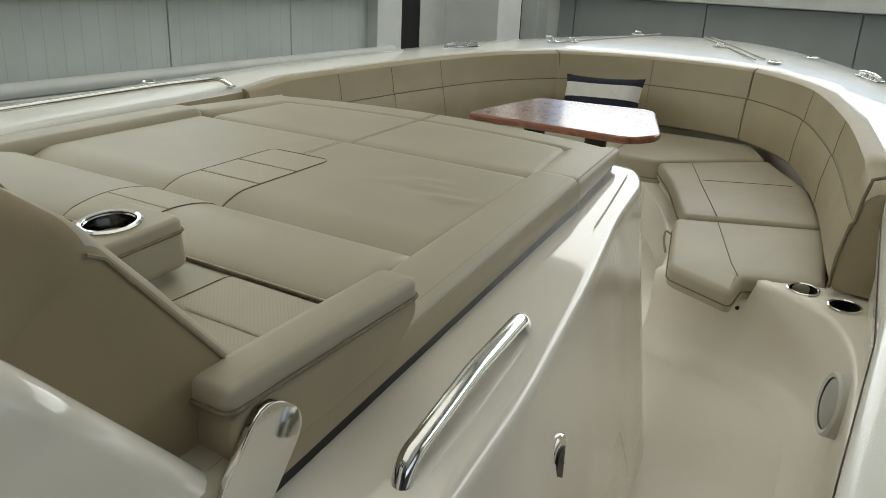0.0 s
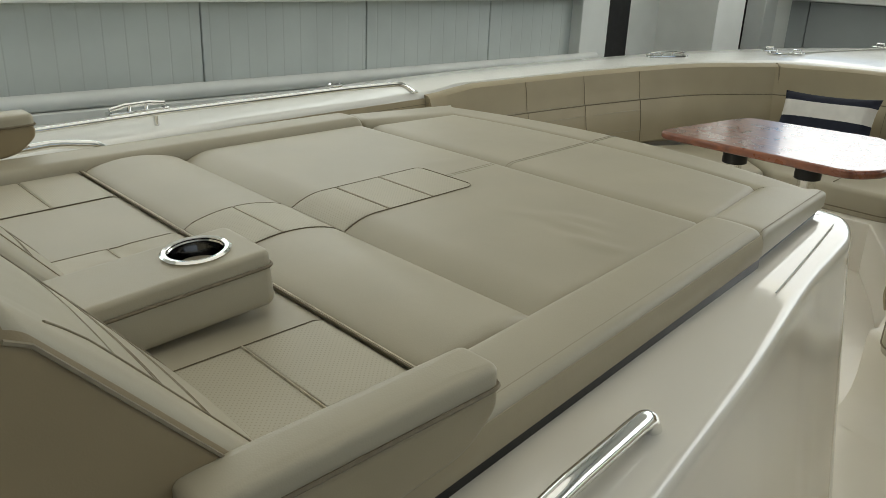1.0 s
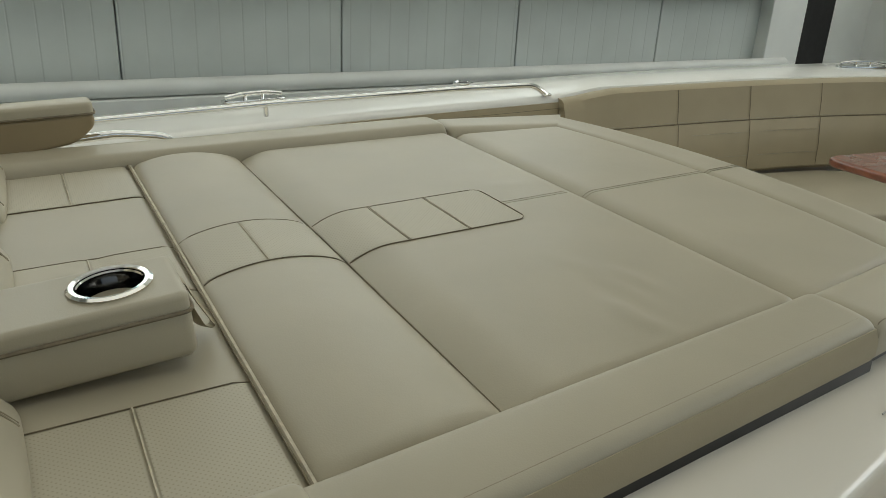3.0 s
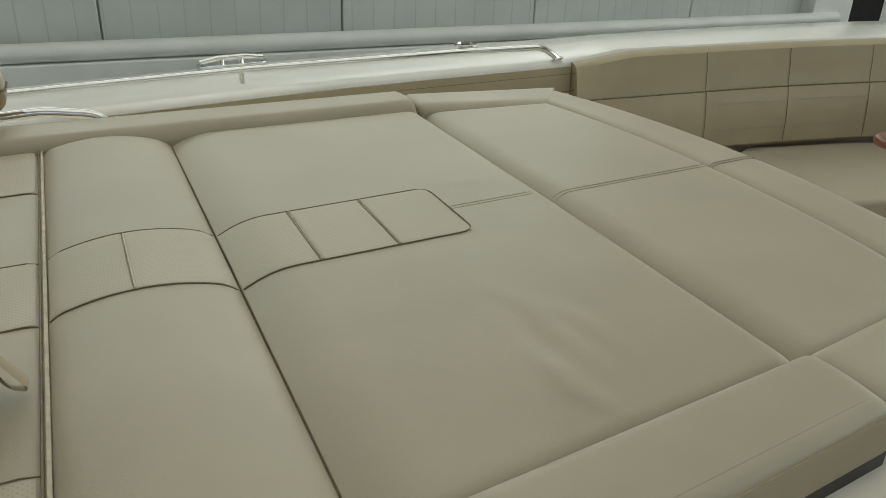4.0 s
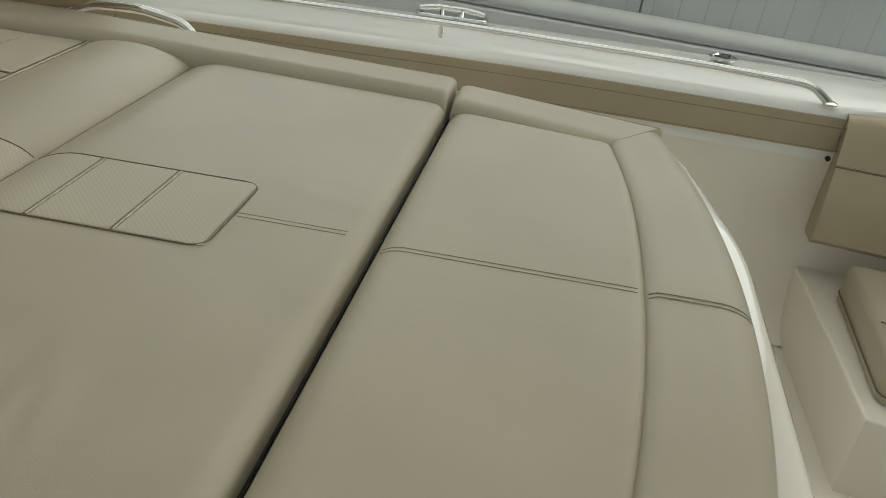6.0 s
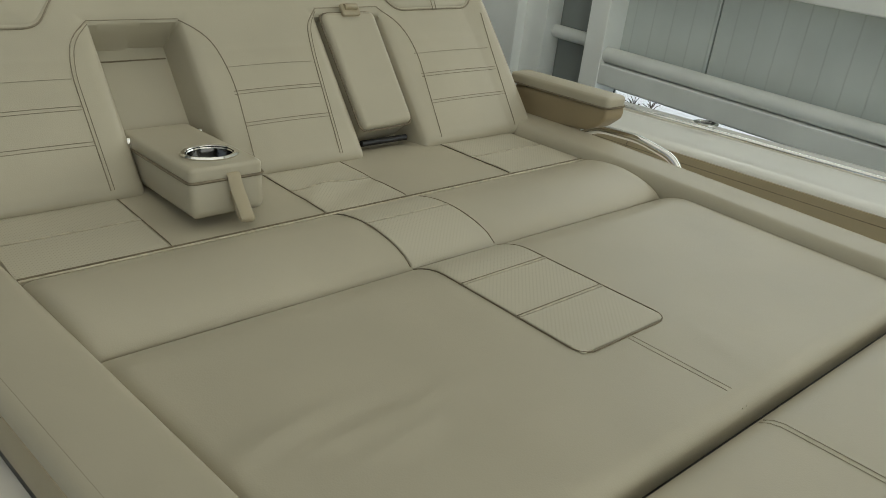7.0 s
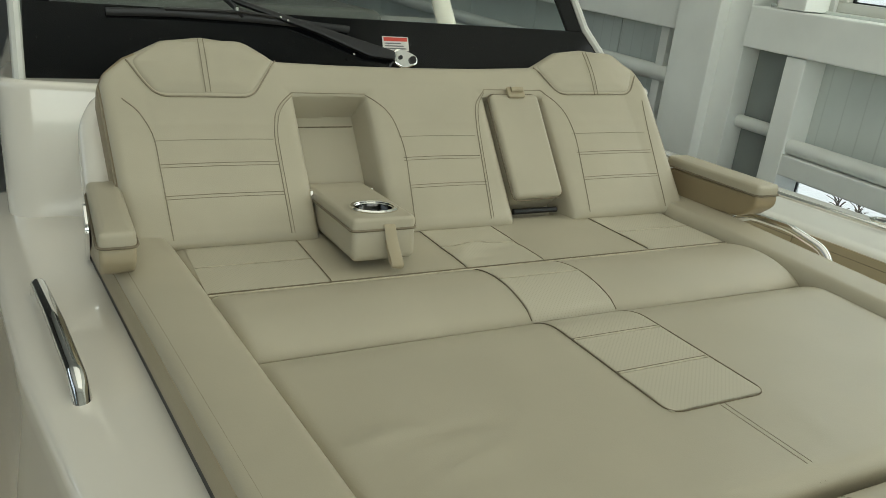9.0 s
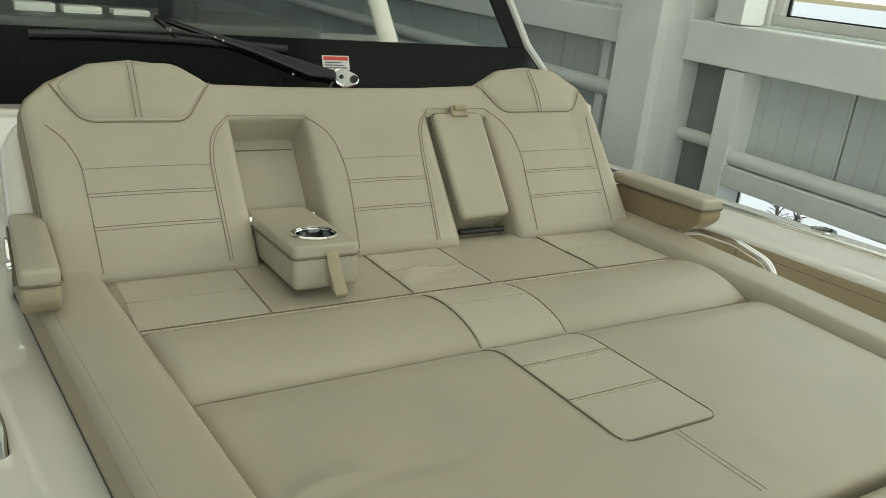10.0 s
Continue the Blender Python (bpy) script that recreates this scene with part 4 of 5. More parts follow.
def lounge():
    ob = thing("bow_lounge_cushion", (0, 0.7, 0.57), "wide tan vinyl sun lounge cushion with perforated inlays", "lounge cushion")

    def piece(y0, y1):
        place = lambda u, v: ((2 * u - 1) * (inner_x(lerp(y0, y1, v)) + 0.012), lerp(y0, y1, v))
        height = lambda u, v, x, y: seat_z(x, y) - fall(inner_x(y) + 0.004 - abs(x), 0.02, 0.016)
        return place, height

    part("seat_panel", pad_patch(*piece(0.09, 0.4515), 64, 26, 0.575), VINYL, ob)
    part("knee_roll", pad_patch(*piece(0.4545, 0.7075), 64, 30, 0.575), VINYL, ob)
    part("main_panel", pad_patch(*piece(0.7105, 1.280), 90, 60, 0.575), VINYL, ob, "main panel with a few soft creases")
    for s in (1, -1):
        def place(u, v, s=s):
            y = lerp(-0.02, 1.280, v)
            return s * lerp(inner_x(y), side_x(y), u), y

        def height(u, v, x, y):
            w = side_x(y) - inner_x(y)
            return ZP + 0.030 + 0.004 * math.sin(math.pi * u) - fall(u * w, 0.028, 0.040) - fall((1 - u) * w, 0.016, 0.014) - fall(1.280 - y, 0.016, 0.013)
        b = part("side_bolster", pad_patch(place, height, 26, 60, 0.586), VINYL, ob)
        ys = [0.02 + k * 1.257 / 60 for k in range(61)]
        part("seam", tube([(s * (side_x(y) - 0.012), y, ZP + 0.0288 - fall(1.280 - y, 0.016, 0.013)) for y in ys], 0.0010, 5), MIDSEAM, b)
        part("seam", tube([(s * (side_x(y) - 0.020), y, ZP + 0.0312 - fall(1.280 - y, 0.016, 0.013)) for y in ys], 0.0008, 5), MIDSEAM, b)
        wall_path = [(s * side_x(y), y) for y in (ys if s > 0 else ys[::-1])]
        # the band's browner tone is shade painted into the vinyl
        part("boxing", sweep(wall_path, [(0.012, 0.581), (-0.001, 0.583), (-0.008, 0.598), (-0.007, 0.622), (-0.001, 0.638), (0.012, 0.640)]), VINYL_SIDE, b, "tan vinyl side band with shade put into its colour")
    half = [(side_x(y) + 0.003, y) for y in (0.0, 0.4, 0.8, 1.284)]
    # black slab added to draw the shadow line between pad and console
    part("shadow_gap", slab(half + [(-x, y) for x, y in half[::-1]], 0.55, 0.588, 0.001, 1), BLACK, ob, "black slab standing in for the shadow gap under the cushion")
    for y0 in (0.7095,):
        part("seam", tube([(x, y0, ZP - 0.013) for x in np.linspace(-0.61, 0.61, 40)], 0.0022, 5), SEAM, ob)
    # perforated inlays, a hair above the vinyl
    W0 = 0.097

    def inlay(x0, x1, y0, y1):
        place = lambda u, v: (lerp(x0, x1, u), lerp(y0, y1, v))
        bm = bmesh.new()
        nu, nv = 14, 14
        g = [[bm.verts.new((*place(i / nu, j / nv), seat_z(*place(i / nu, j / nv)) + 0.0016)) for i in range(nu + 1)] for j in range(nv + 1)]
        for j in range(nv):
            for i in range(nu):
                bm.faces.new((g[j][i], g[j][i + 1], g[j + 1][i + 1], g[j + 1][i]))
        part("perforated_inlay", bm, PERF, ob, "pale perforated vinyl inlay")

    for y0, y1 in ((0.7112, 0.830), (0.836, 0.956), (0.962, 1.084)):
        inlay(-W0, W0, y0, y1)
    for y0, y1 in ((0.459, 0.566), (0.572, 0.7068)):
        inlay(-W0, W0, y0, y1)
    for xa, xb in ((-W0, W0), (0.412, 0.652), (-0.652, -0.412)):
        for y0, y1 in ((0.15, 0.300), (0.308, 0.441)):
            inlay(xa, xb, y0, y1)

    def drape(pts, r, mat, lift=0.0012, step=0.02):
        dense = []
        for a, b in zip(pts, pts[1:]):
            a, b = Vector(a), Vector(b)
            n = max(1, round((b - a).length / step))
            dense += [a.lerp(b, k / n) for k in range(n)]
        dense.append(Vector(pts[-1]))
        part("seam", tube([(p.x, p.y, seat_z(p.x, p.y) + lift) for p in dense], r * 0.75, 5), mat, ob)

    end = [Vector((p.x, p.y)) for p in round_path([(-W0 - 0.003, 0.712, 0), (-W0 - 0.003, 1.088, 0), (W0 + 0.003, 1.088, 0), (W0 + 0.003, 0.712, 0)], 0.03)]
    drape(end, 0.0015, SEAM)
    for y in (0.833, 0.959):
        drape([(-W0, y), (W0, y)], 0.0026, THREAD, 0.0012)
        drape([(-W0, y - 0.005), (W0, y - 0.004)], 0.0011, SEAM, 0.0016)
    for x in (-W0 - 0.003, W0 + 0.003):
        drape([(x, 0.459), (x, 0.704)], 0.0015, SEAM)
        drape([(x, 0.14), (x, 0.448)], 0.0014, SEAM)
    drape([(-W0, 0.569), (W0, 0.569)], 0.0024, THREAD, 0.0012)
    for x in (0.407, -0.407):
        drape([(x, 0.14), (x, 0.448)], 0.0014, SEAM)
        drape([(x, 0.304), (x + math.copysign(0.242, x), 0.304)], 0.0024, THREAD, 0.0012)
    drape([(-W0, 0.304), (W0, 0.304)], 0.0024, THREAD, 0.0012)
    for d in (-0.005, 0.005):
        drape([(d, 1.09), (d, 1.25), (d, 1.277)], 0.0012, SOFTSEAM, 0.0001)
    drape([(-inner_x(0.453), 0.453), (inner_x(0.453), 0.453)], 0.005, THREAD, 0.010)
    drape([(-inner_x(0.45), 0.4475), (inner_x(0.45), 0.4475)], 0.0022, SEAM, 0.008)
    return ob


lounge()


def forward_cushion():
    ob = thing("forward_lounge_cushion", (0, 1.5, 0.57), "curved tan vinyl front cushion of the sun lounge", "lounge cushion")
    Y0 = 1.290
    fi = lambda x: 1.660 - 0.050 * abs(x / 0.524) ** 2.3
    fo = lambda x: 1.812 - 0.085 * (x / 0.62) ** 2
    xi = lambda t: lerp(0.578, 0.524, t)
    xo = lambda t: lerp(0.709, 0.655, t)

    def place(u, v):
        x = (2 * u - 1) * (xi(v) + 0.008)
        return x, lerp(Y0, fi(x) + 0.008, v)

    def height(u, v, x, y):
        return ZP + 0.006 - fall(y - Y0, 0.045, 0.032) - fall(xi((y - Y0) / 0.34) + 0.004 - abs(x), 0.016, 0.014) - fall(fi(x) + 0.004 - y, 0.016, 0.014)

    part("panel", pad_patch(place, height, 60, 34, 0.575), VINYL, ob)
    edge = [(0.699, 1.294), (0.646, 1.695), (0.40, 1.765), (0.0, 1.795)]
    # added black slab: the shadow gap below the front cushion
    part("shadow_gap", slab(edge + [(-x, y) for x, y in edge[-2::-1]], 0.55, 0.588, 0.001, 1), BLACK, ob, "black slab standing in for the shadow gap under the cushion")
    top = ZP + 0.022

    for s in (1, -1):
        def sp(u, v, s=s):
            a = Vector((xi(v), lerp(Y0, fi(0.524), v)))
            b = Vector((xo(v), lerp(Y0, fo(0.655), v)))
            q = a.lerp(b, u)
            return s * q.x, q.y

        def sz(u, v, x, y):
            w = 0.1
            return top - 0.016 * v - fall(u * w, 0.024, 0.030 - 0.009 * v) - fall((1 - u) * w, 0.016, 0.014) - fall((v) * 0.36, 0.02, 0.014)
        b = part("rim_bolster", pad_patch(sp, sz, 20, 30, 0.586), VINYL, ob)
        ln = [Vector((*sp(0.93, k / 40), sz(0.93, k / 40, 0, 0) + 0.0005)) for k in range(41)]
        part("seam", tube(ln, 0.0009, 5), MIDSEAM, b)

    def fp(u, v):
        x0, x1 = (2 * u - 1) * 0.524, (2 * u - 1) * 0.655
        return lerp(x0, x1, v), lerp(fi(x0), fo(x1), v)

    def fz(u, v, x, y):
        return top - 0.017 - fall(v * 0.15, 0.024, 0.021) - fall((1 - v) * 0.15, 0.055, 0.035)

    b = part("front_bolster", pad_patch(fp, fz, 60, 24, 0.586), VINYL, ob)
    for d in (-0.005, 0.005):
        part("seam", tube([(d, y, height(0.5, 0.5, 0, y) + 0.0004) for y in np.linspace(Y0 + 0.012, 1.652, 26)], 0.0009, 5), SOFTSEAM, ob)
        part("seam", tube([(d, lerp(1.660, 1.812, t), fz(0.5, t, 0, 0) + 0.001) for t in np.linspace(0.05, 0.95, 14)], 0.0009, 5), SOFTSEAM, b)
    return ob


forward_cushion()

# ---- lounge backrest ----
LEAN = Matrix(((0.973, 0, 0, 0.022), (0, -0.608, 0.781, 0.175), (0, 0.760, 0.625, 0.636), (0, 0, 0, 1)))


def on_back(x, h, d=0.0):
    taper = 0.028 * max(0.0, x / 0.79) ** 2 * max(0.0, 1 - h / 0.42)
    return LEAN @ Vector((x - taper, h, d))


def thin(pts, step=0.02):
    """Extra points along a path."""
    out = []
    for a, b in zip(pts, pts[1:]):
        n = max(1, round((b - a).length / step))
        out += [a.lerp(b, k / n) for k in range(n)]
    return out + [pts[-1]]


def backrest():
    ob = thing("lounge_backrest", (0, 0.1, 0.62), "reclined tan vinyl lounge backrest with two headrest pads", "backrest")
    crest = [(-0.800, 0.36), (-0.785, 0.41), (-0.755, 0.475), (-0.69, 0.530), (-0.59, 0.540), (-0.49, 0.527), (-0.39, 0.474), (-0.2, 0.466), (0.0, 0.464), (0.2, 0.466), (0.37, 0.472), (0.45, 0.522), (0.545, 0.535), (0.64, 0.522), (0.730, 0.470), (0.775, 0.425), (0.795, 0.39)]
    cx, ch = zip(*crest)
    top = lambda x: float(np.interp(x, cx, ch))
    pockets = ((0.152, 0.342), (-0.392, -0.202))
    pillows = ((0.345, 0.79), (-0.20, 0.152), (-0.79, -0.392))

    def depth(x, h):
        d = 0.006 + 0.010 * max(0.0, 1 - (0.792 - abs(x)) / 0.10)
        t = top(x)
        d -= fall(t - h, 0.035, 0.035) + fall(h + 0.02, 0.03, 0.02) + fall(0.792 - abs(x), 0.03, 0.022)
        for a, b in pillows:
            if a < x < b:
                d += 0.012 * (math.sin(math.pi * (x - a) / (b - a)) ** 0.6) * max(0.0, min(1.0, (0.40 - h) / 0.12))
        for a, b in pockets:
            inside = min(x - a, b - x, 0.362 - h)
            if inside > -0.03:
                d -= fall(-inside, 0.03, 0.012) if inside < 0 else 0.012 + 0.08 * min(1.0, inside / 0.010)
        return d

    nu, nv = 300, 110
    bm = bmesh.new()
    g = []
    for j in range(nv + 1):
        row = []
        for i in range(nu + 1):
            x = lerp(-0.792, 0.792, i / nu)
            h = lerp(-0.02, top(x), j / nv)
            row.append(bm.verts.new(on_back(x, h, depth(x, h))))
        g.append(row)
    for j in range(nv):
        for i in range(nu):
            f = bm.faces.new((g[j][i], g[j][i + 1], g[j + 1][i + 1], g[j + 1][i]))
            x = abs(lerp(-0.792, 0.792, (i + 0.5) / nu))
            # outer rim, skirt and back take the browner copy as painted shade
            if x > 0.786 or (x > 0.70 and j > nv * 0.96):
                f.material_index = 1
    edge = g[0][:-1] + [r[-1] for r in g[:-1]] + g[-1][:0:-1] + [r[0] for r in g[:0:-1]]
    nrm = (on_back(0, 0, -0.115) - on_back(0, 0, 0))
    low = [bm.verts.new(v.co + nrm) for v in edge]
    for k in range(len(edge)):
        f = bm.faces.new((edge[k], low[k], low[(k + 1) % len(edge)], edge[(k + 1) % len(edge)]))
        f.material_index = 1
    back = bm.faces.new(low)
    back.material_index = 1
    bmesh.ops.triangulate(bm, faces=[back])
    part("body", bm, [VINYL, VINYL_SHADED], ob)
    for a, b in pockets:
        part("seam", tube([on_back(x, 0.322, depth(x, 0.322) + 0.001) for x in np.linspace(a + 0.015, b - 0.015, 8)], 0.0018, 5), SEAM, ob)

    def line(pts, r=0.0021, mat=MIDSEAM, d=0.0006, rounding=0.05):
        pts = round_path([(x, h, 0) for x, h in pts], rounding)
        part("seam", tube([on_back(p.x, p.y, depth(p.x, p.y) + d) for p in thin(pts)], r * 0.65, 5), mat, ob)

    for s, pad in ((1, [(0.722, 0.452), (0.668, 0.356), (0.445, 0.354), (0.372, 0.462), (0.45, 0.518), (0.64, 0.514)]), (-1, [(0.765, 0.452), (0.715, 0.372), (0.455, 0.370), (0.395, 0.462), (0.49, 0.520), (0.69, 0.523)])):
        pad = [(s * x, h) for x, h in pad]
        hp = part("headrest_pad", slab(round_poly(pad, 0.025, 4), -0.03, 0.012, 0.02, 5, LEAN, crown=0.006), VINYL, ob)
        rim = round_path([(*p, 0) for p in pad[:4]], 0.03)
        part("seam", tube([on_back(p.x, p.y, max(depth(p.x, p.y), 0.0) + 0.0015) for p in thin(rim)], 0.0022, 6), MIDSEAM, hp)
        mid = sum(x for x, _ in pad) / 6
        for d in (-0.006, 0.006):
            part("seam", tube([on_back(mid + d, lerp(0.366, 0.512, k / 8), 0.0138 + 0.007 * math.sin(math.pi * k / 8)) for k in range(9)], 0.0011, 5), MIDSEAM, hp)
    # stitched panels
    for left, right in ((0.69, 0.415), (0.085, -0.138), (-0.455, -0.722)):
        for h, two in ((0.240, False), (0.181, True), (0.104, True)):
            line([(left, h), (right, h)], 0.0012, SOFTSEAM if not two else MIDSEAM)
            if two:
                line([(left, h - 0.008), (right, h - 0.008)], 0.0011)
    for s in (0.7905, -0.7905):
        line([(s, 0.0), (s, 0.2), (s, 0.385)], 0.0035)
    line([(0.690, 0.0), (0.690, 0.255), (0.715, 0.318), (0.745, 0.348)])
    line([(0.414, 0.0), (0.412, 0.255), (0.395, 0.325), (0.345, 0.372)])
    line([(0.406, 0.0), (0.404, 0.255), (0.387, 0.32), (0.345, 0.365)], 0.0014)
    line([(0.092, 0.0), (0.075, 0.21), (0.095, 0.315), (0.150, 0.368)])
    line([(-0.126, 0.0), (-0.150, 0.27), (-0.165, 0.34), (-0.205, 0.382)])
    line([(-0.134, 0.0), (-0.158, 0.27), (-0.173, 0.335), (-0.205, 0.376)], 0.0014)
    line([(-0.445, 0.0), (-0.468, 0.24), (-0.45, 0.33), (-0.395, 0.385)])
    line([(-0.715, 0.0), (-0.738, 0.27), (-0.752, 0.35)])
    line([(0.345, 0.372), (0.150, 0.370)], 0.0016)
    line([(-0.205, 0.385), (-0.395, 0.385)], 0.0016)
    return ob


backrest()


def fold_down_armrest():
    ob = thing("fold_down_armrest", (0.27, 0.2, 0.66), "tan vinyl armrest folded down with a steel cup holder", "armrest", "fold-down armrests")
    tilt = Matrix.Translation((0.265, 0.43, 0.741)) @ Matrix.Rotation(radians(3), 4, "X") @ Matrix.Translation((-0.265, -0.43, -0.745))
    plan = round_poly([(0.202, 0.05), (0.346, 0.05), (0.352, 0.396), (0.210, 0.396)], 0.014, 4)
    part("body", slab(plan, 0.648, 0.717, 0.004, 2, tilt, low=0.016, holes=((0.274, 0.311, 0.045),)), VINYL, ob)
    part("lid", slab(plan, 0.718, 0.7425, 0.008, 4, tilt, holes=((0.274, 0.311, 0.045),)), VINYL, ob)
    part("seam", tube([tilt @ Vector((p.x, p.y, 0.7175)) for p in inset(ccw(plan), -0.001)], 0.003, 5, closed=True), SEAM, ob)
    m = tilt @ Matrix.Translation((0.274, 0.311, 0.7425))
    cup = part("cup_holder", lathe([(0.042, 0.0), (0.053, 0.0), (0.054, 0.003), (0.050, 0.006), (0.044, 0.005), (0.041, 0.0)], 36, m), CHROME, ob, "polished steel cup holder")
    part("well", lathe([(0.0425, 0.004), (0.0415, -0.010), (0.0400, -0.012), (0.0400, -0.035), (0.0390, -0.037), (0.0380, -0.070)], 36, m), DARKSTEEL, cup)
    part("bottom", lathe([(0, -0.066), (0.038, -0.066), (0.038, -0.070), (0, -0.070)], 28, m), BLACK, cup, "black rubber pad")
    strap = [(0.272, 0.392, 0.722), (0.272, 0.402, 0.720), (0.271, 0.409, 0.70), (0.264, 0.432, 0.652), (0.263, 0.438, 0.644), (0.264, 0.433, 0.636), (0.267, 0.418, 0.644), (0.272, 0.400, 0.690)]
    part("pull_strap", tube(round_path(strap, 0.012, 3), 0.013, 8, flat=0.13), VINYL_SIDE, ob, "looped tan vinyl pull strap")
    for x in (0.200, 0.350):
        part("hinge", lathe([(0, -0.004), (0.018, -0.004), (0.018, 0.004), (0, 0.004)], 16, Matrix.Translation((x, 0.10, 0.70)) @ Matrix.Rotation(radians(90), 4, "Y")), CHROME, ob)
    return ob


fold_down_armrest()


def folded_armrest():
    ob = thing("folded_armrest", (-0.29, 0.1, 0.65), "tan vinyl armrest folded up into the backrest", "armrest", "fold-down armrests")
    out = round_poly([(-0.372, 0.055), (-0.216, 0.050), (-0.214, 0.368), (-0.374, 0.368)], 0.02, 4)
    part("body", slab(out, -0.075, 0.018, 0.012, 4, LEAN, low=0.01), VINYL, ob)
    part("seam", tube([on_back(p.x, p.y, 0.004) for p in inset(ccw(out), -0.0015)], 0.002, 5, closed=True), SEAM, ob)
    part("pull_strap", slab(round_poly([(-0.325, 0.352), (-0.270, 0.352), (-0.270, 0.385), (-0.325, 0.385)], 0.006, 3), 0.018, 0.026, 0.003, 2, LEAN), VINYL_SIDE, ob)
    part("strap_loop", tube([on_back(-0.316, 0.374, 0.026), on_back(-0.298, 0.3745, 0.027), on_back(-0.280, 0.374, 0.026)], 0.0085, 10), VINYL_SIDE, ob)
    part("hinge_bar", tube([on_back(-0.365, 0.03, -0.03), on_back(-0.225, 0.03, -0.03)], 0.008, 8), BLACK, ob, "dark hinge bar")
    return ob


folded_armrest()


def side_armrest(s):
    ob = thing("side_armrest", (s * 0.78, 0.2, 0.62), "padded tan vinyl side armrest with a stitched top", "armrest", "side armrests")
    x0, x1 = (0.765, 0.829) if s > 0 else (0.785, 0.865)
    za = -0.006 if s > 0 else 0.008
    side = round_poly([(0.045, 0.628 + za), (0.20, 0.632 + za), (0.355, 0.650 + za), (0.402, 0.690 + za), (0.402, 0.722 + za), (0.045, 0.715 + za)], 0.03, 5)
    # profile in y, z pushed out along x
    m = Matrix(((0, 0, 1, 0), (1, 0, 0, 0), (0, 1, 0, 0), (0, 0, 0, 1)))
    lo, hi = (x0, x1) if s > 0 else (-x1, -x0)
    # browner bodies carry the shade of the side faces in their colour
    part("body", slab(side, lo, hi, 0.009, 4, m, low=0.009), VINYL_SIDE if s > 0 else VINYL_SHADED, ob)
    lid = round_poly([(lo - 0.001, 0.04), (hi + 0.001, 0.04), (hi + 0.001, 0.403), (lo - 0.001, 0.403)], 0.016, 5)
    part("lid", slab(lid, 0.723 + za, 0.749 + za, 0.010, 5, crown=0.002), VINYL, ob)
    part("seam", tube([(p.x, p.y, 0.7215 + za) for p in inset(ccw(lid), -0.001)], 0.003, 5, closed=True), SEAM, ob)
    xo = s * (x1 + 0.008)
    m2 = Matrix.Translation((xo, 0.080, 0.652 + za)) @ Matrix.Rotation(radians(-40), 4, "X") @ Matrix(((0, 0, s, 0), (1, 0, 0, 0), (0, 1, 0, 0), (0, 0, 0, 1)))
    plate = round_poly([(-0.046, -0.078), (0.046, -0.078), (0.046, 0.062), (-0.046, 0.062)], 0.043, 6)
    part("mounting_plate", slab(plate, -0.004, 0.004, 0.002, 2, m2), CHROME, ob, "polished steel hinge plate")
    return ob


side_armrest(1)
side_armrest(-1)

# ---- windshield ----


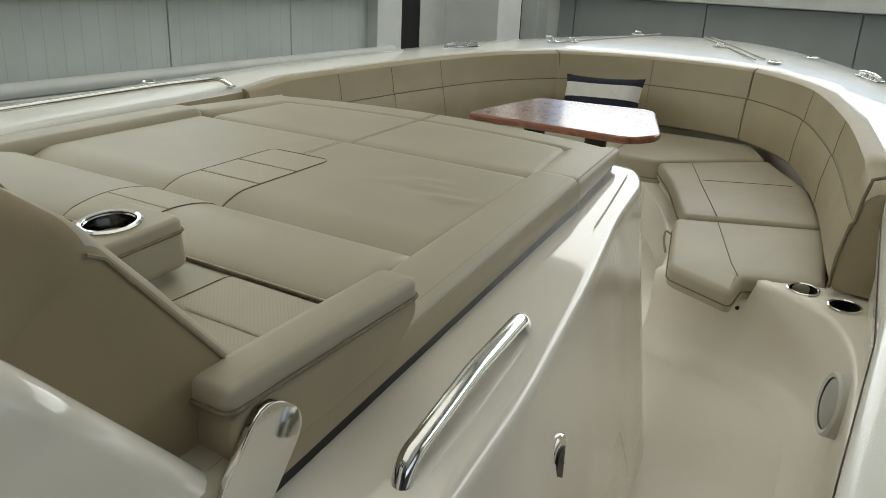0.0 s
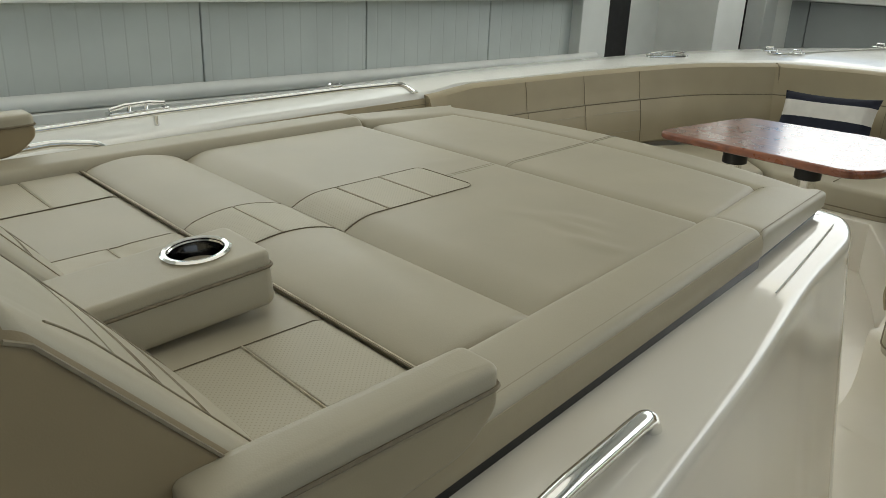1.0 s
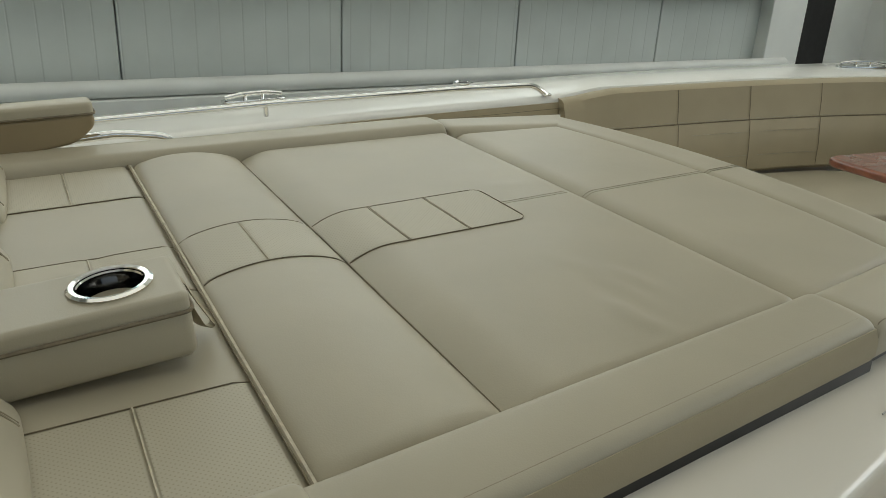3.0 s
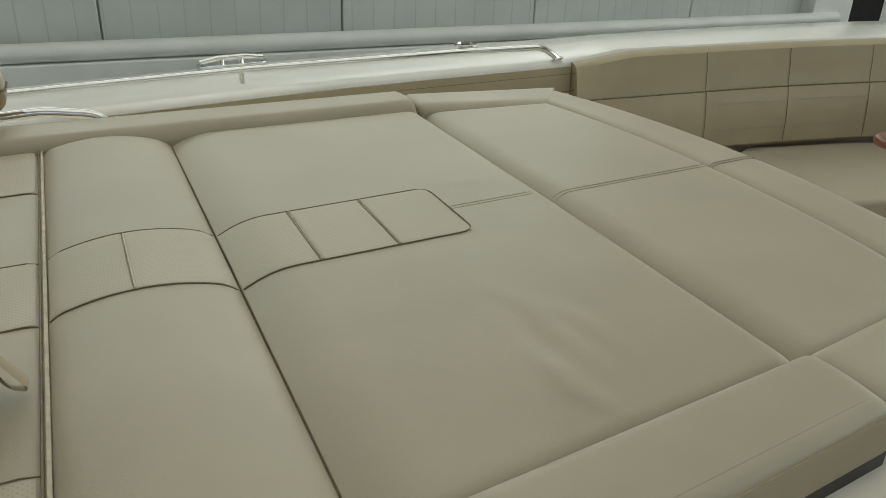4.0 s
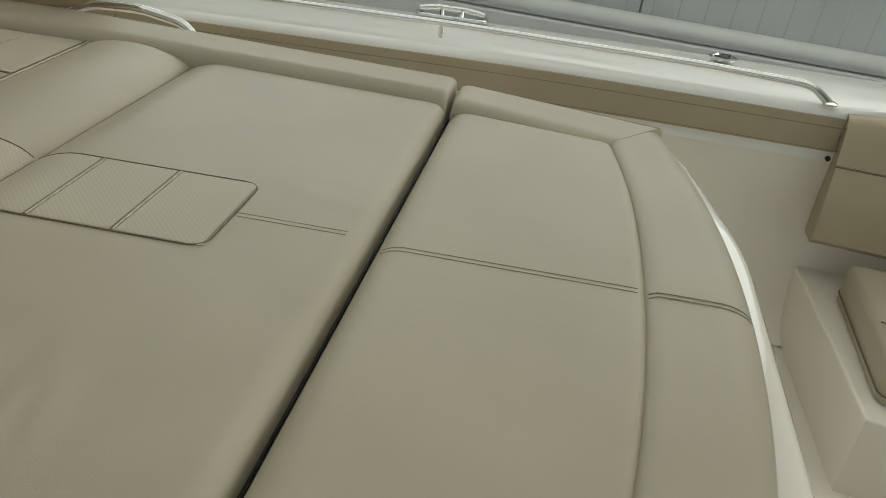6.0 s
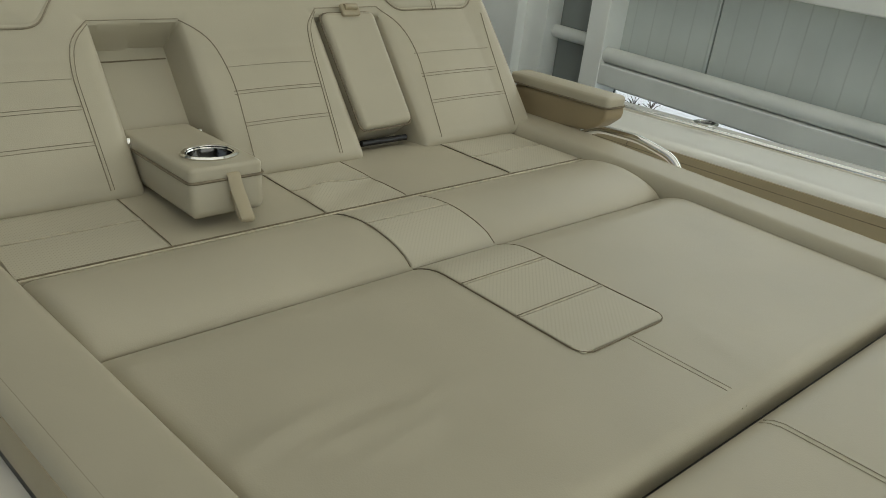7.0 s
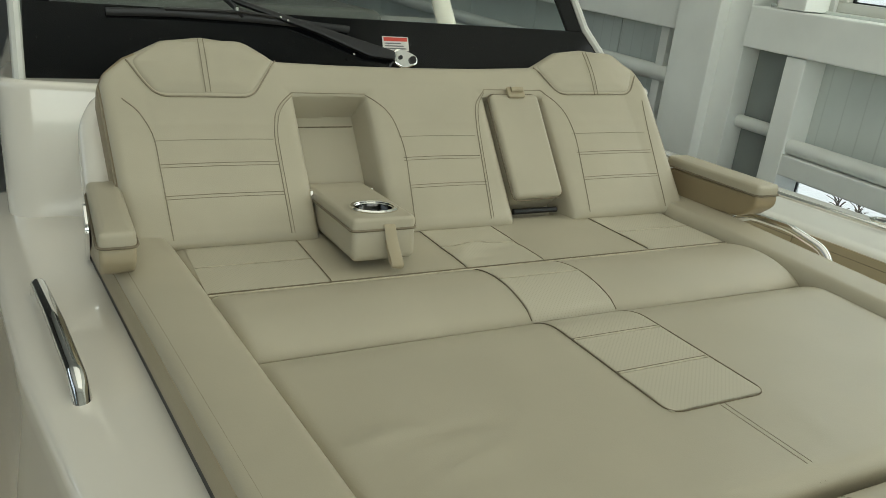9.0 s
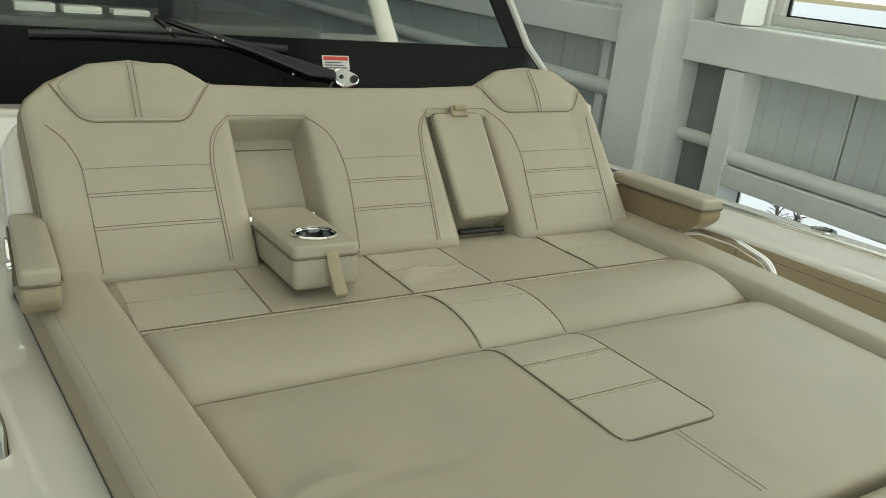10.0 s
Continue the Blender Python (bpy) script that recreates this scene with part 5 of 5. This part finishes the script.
def windshield():
    ob = thing("windshield", (0, -0.4, 0.9), "framed helm windshield with a black lower band and a wiper", "windshield")
    m = Matrix(((1, 0, 0, 0), (0, -0.34, 0.94, -0.33), (0, 0.94, 0.34, 0.905), (0, 0, 0, 1)))
    H = lambda z: (z - 0.905) / 0.94
    band = [(0.935, 0.0), (0.925, 0.190), (-0.725, 0.182), (-0.865, 0.0)]
    part("black_band", slab(band, -0.01, 0.0, 0.002, 1, m), FRIT, ob)
    side = [(-0.725, 0.182), (-0.665, 0.182), (-0.50, 0.62), (-0.56, 0.62)]
    part("black_band", slab(side, -0.01, 0.0, 0.002, 1, m), FRIT, ob)
    part("black_band", slab([(0.925, 0.190), (0.93, 0.62), (0.88, 0.62), (0.865, 0.190)], -0.01, 0.0, 0.002, 1, m), FRIT, ob)
    g = part("pane", slab([(0.866, 0.188), (0.881, 0.62), (-0.50, 0.62), (-0.664, 0.182)], -0.008, -0.002, 0.001, 1, m), GLASS, ob, "clear windshield glass")
    g.visible_shadow = False
    P2 = lambda x, h, d=0.0: m @ Vector((x, h, d))
    part("frame", tube([P2(-0.875, -0.01), P2(-0.735, 0.19), P2(-0.575, 0.62)], 0.013, 8), PLASTIC, ob, "white windshield frame")
    part("frame", tube([P2(0.945, -0.01), P2(0.94, 0.62)], 0.014, 8), PLASTIC, ob, "white windshield frame")
    part("frame", tube([P2(0.945, -0.012), P2(-0.875, -0.012)], 0.008, 8), PLASTIC, ob, "white windshield frame")
    # wiper
    arm = [(0.45, 0.223), (0.20, 0.152), (-0.03, 0.088), (-0.03, 0.062), (0.05, 0.070), (0.20, 0.130), (0.45, 0.212)]
    w = part("wiper_arm", slab(round_poly(arm, 0.01, 3), 0.018, 0.034, 0.005, 2, m), BLACK, ob, "black tapered wiper arm")
    part("link", tube([P2(0.45, 0.215, 0.03), P2(0.42, 0.19, 0.026), P2(0.40, 0.170, 0.02)], 0.008, 8), BLACK, w)
    part("blade", tube([P2(0.10, 0.150, 0.010), P2(0.364, 0.166, 0.014), P2(0.58, 0.171, 0.014), P2(0.74, 0.168, 0.010)], 0.007, 6, flat=1.6), BLACK, w)
    part("blade_frame", tube([P2(0.22, 0.162, 0.020), P2(0.40, 0.178, 0.032), P2(0.60, 0.179, 0.020)], 0.005, 6), BLACK, w)
    part("knob", lathe([(0, 0), (0.007, 0), (0.007, 0.010), (0, 0.012)], 12, Matrix.Translation(P2(0.42, 0.180, 0.034))), CHROME, w)
    for x, h in ((0.303, 0.168), (0.283, 0.160), (0.10, 0.074)):
        part("screw", lathe([(0, 0), (0.0035, 0), (0.003, 0.002), (0, 0.0025)], 8, m @ Matrix.Translation((x, h, 0.034))), CHROME, w)
    bracket = round_poly([(-0.025, 0.095), (-0.055, 0.096), (-0.100, 0.076), (-0.100, 0.05), (-0.055, 0.035), (-0.025, 0.052)], 0.012, 3)
    pv = part("pivot", slab(bracket, 0.0, 0.03, 0.005, 2, m), CHROME, ob, "polished wiper pivot bracket")
    part("nut", lathe([(0, 0.029), (0.011, 0.029), (0.011, 0.036), (0, 0.037)], 16, m @ Matrix.Translation((-0.083, 0.063, 0.0))), BLACK, pv)
    part("pin", lathe([(0, 0.029), (0.006, 0.029), (0.006, 0.034), (0, 0.035)], 12, m @ Matrix.Translation((-0.045, 0.070, 0.0))), BLACK, pv)
    for k in range(24):
        x = 0.90 - 0.071 * k
        part("rivet", lathe([(0, 0), (0.0028, 0), (0.0022, 0.0014), (0, 0.0018)], 8, m @ Matrix.Translation((x, 0.100 + 0.026 * k / 24 + 0.003 * math.sin(k * 2.1), 0.0))), DARKSTEEL, ob)
    # warning label: red heading bar and grey lines
    lb = part("warning_label", slab([(-0.004, 0.096), (-0.087, 0.096), (-0.087, 0.138), (-0.004, 0.138)], 0.0, 0.0012, 0.0004, 1, m), WHITECLOTH, ob, "small white sticker with a red heading bar")
    part("heading_bar", slab([(-0.008, 0.124), (-0.083, 0.124), (-0.083, 0.135), (-0.008, 0.135)], 0.001, 0.0018, 0.0002, 1, m), RED, lb)
    for k in range(3):
        part("text_bar", slab([(-0.010, 0.101 + k * 0.0075), (-0.079 + 0.008 * k, 0.101 + k * 0.0075), (-0.079 + 0.008 * k, 0.104 + k * 0.0075), (-0.010, 0.104 + k * 0.0075)], 0.001, 0.0018, 0.0002, 1, m), INK, lb)
    # what shows behind the glass
    dash = thing("helm_dash", (0.1, -1.0, 0.9), "grey helm dash behind the windshield with instruments", "dash")
    part("top", slab(round_poly([(0.86, -0.47), (-0.05, -0.47), (-0.10, -1.3), (0.86, -1.3)], 0.05), 0.90, 1.10, 0.03, 3), DASH, dash)
    part("side_locker", slab(round_poly([(-0.12, -0.5), (-0.62, -0.5), (-0.62, -1.3), (-0.12, -1.3)], 0.04), 0.90, 1.04, 0.02, 3), GEL, dash)
    part("compass", lathe([(0, 0), (0.055, 0), (0.055, 0.05), (0.045, 0.08), (0.02, 0.095), (0, 0.095)], 24, Matrix.Translation((0.32, -0.72, 1.10))), BLACK, dash)
    for k, x in enumerate((0.45, 0.58, 0.70)):
        part("switch_panel", box(x - 0.05, x + 0.05, -0.80, -0.70, 1.098, 1.115 + 0.004 * k, 0.004), PLASTIC, dash)
    post = thing("hardtop_post", (-0.40, -1.0, 0.9), "white hardtop support post beside the windshield", "post", "hardtop posts")
    part("tube", tube([(-0.46, -0.75, 0.90), (-0.40, -1.0, 1.35), (-0.33, -1.2, 2.1)], 0.035, 12), GEL, post)
    return ob


windshield()
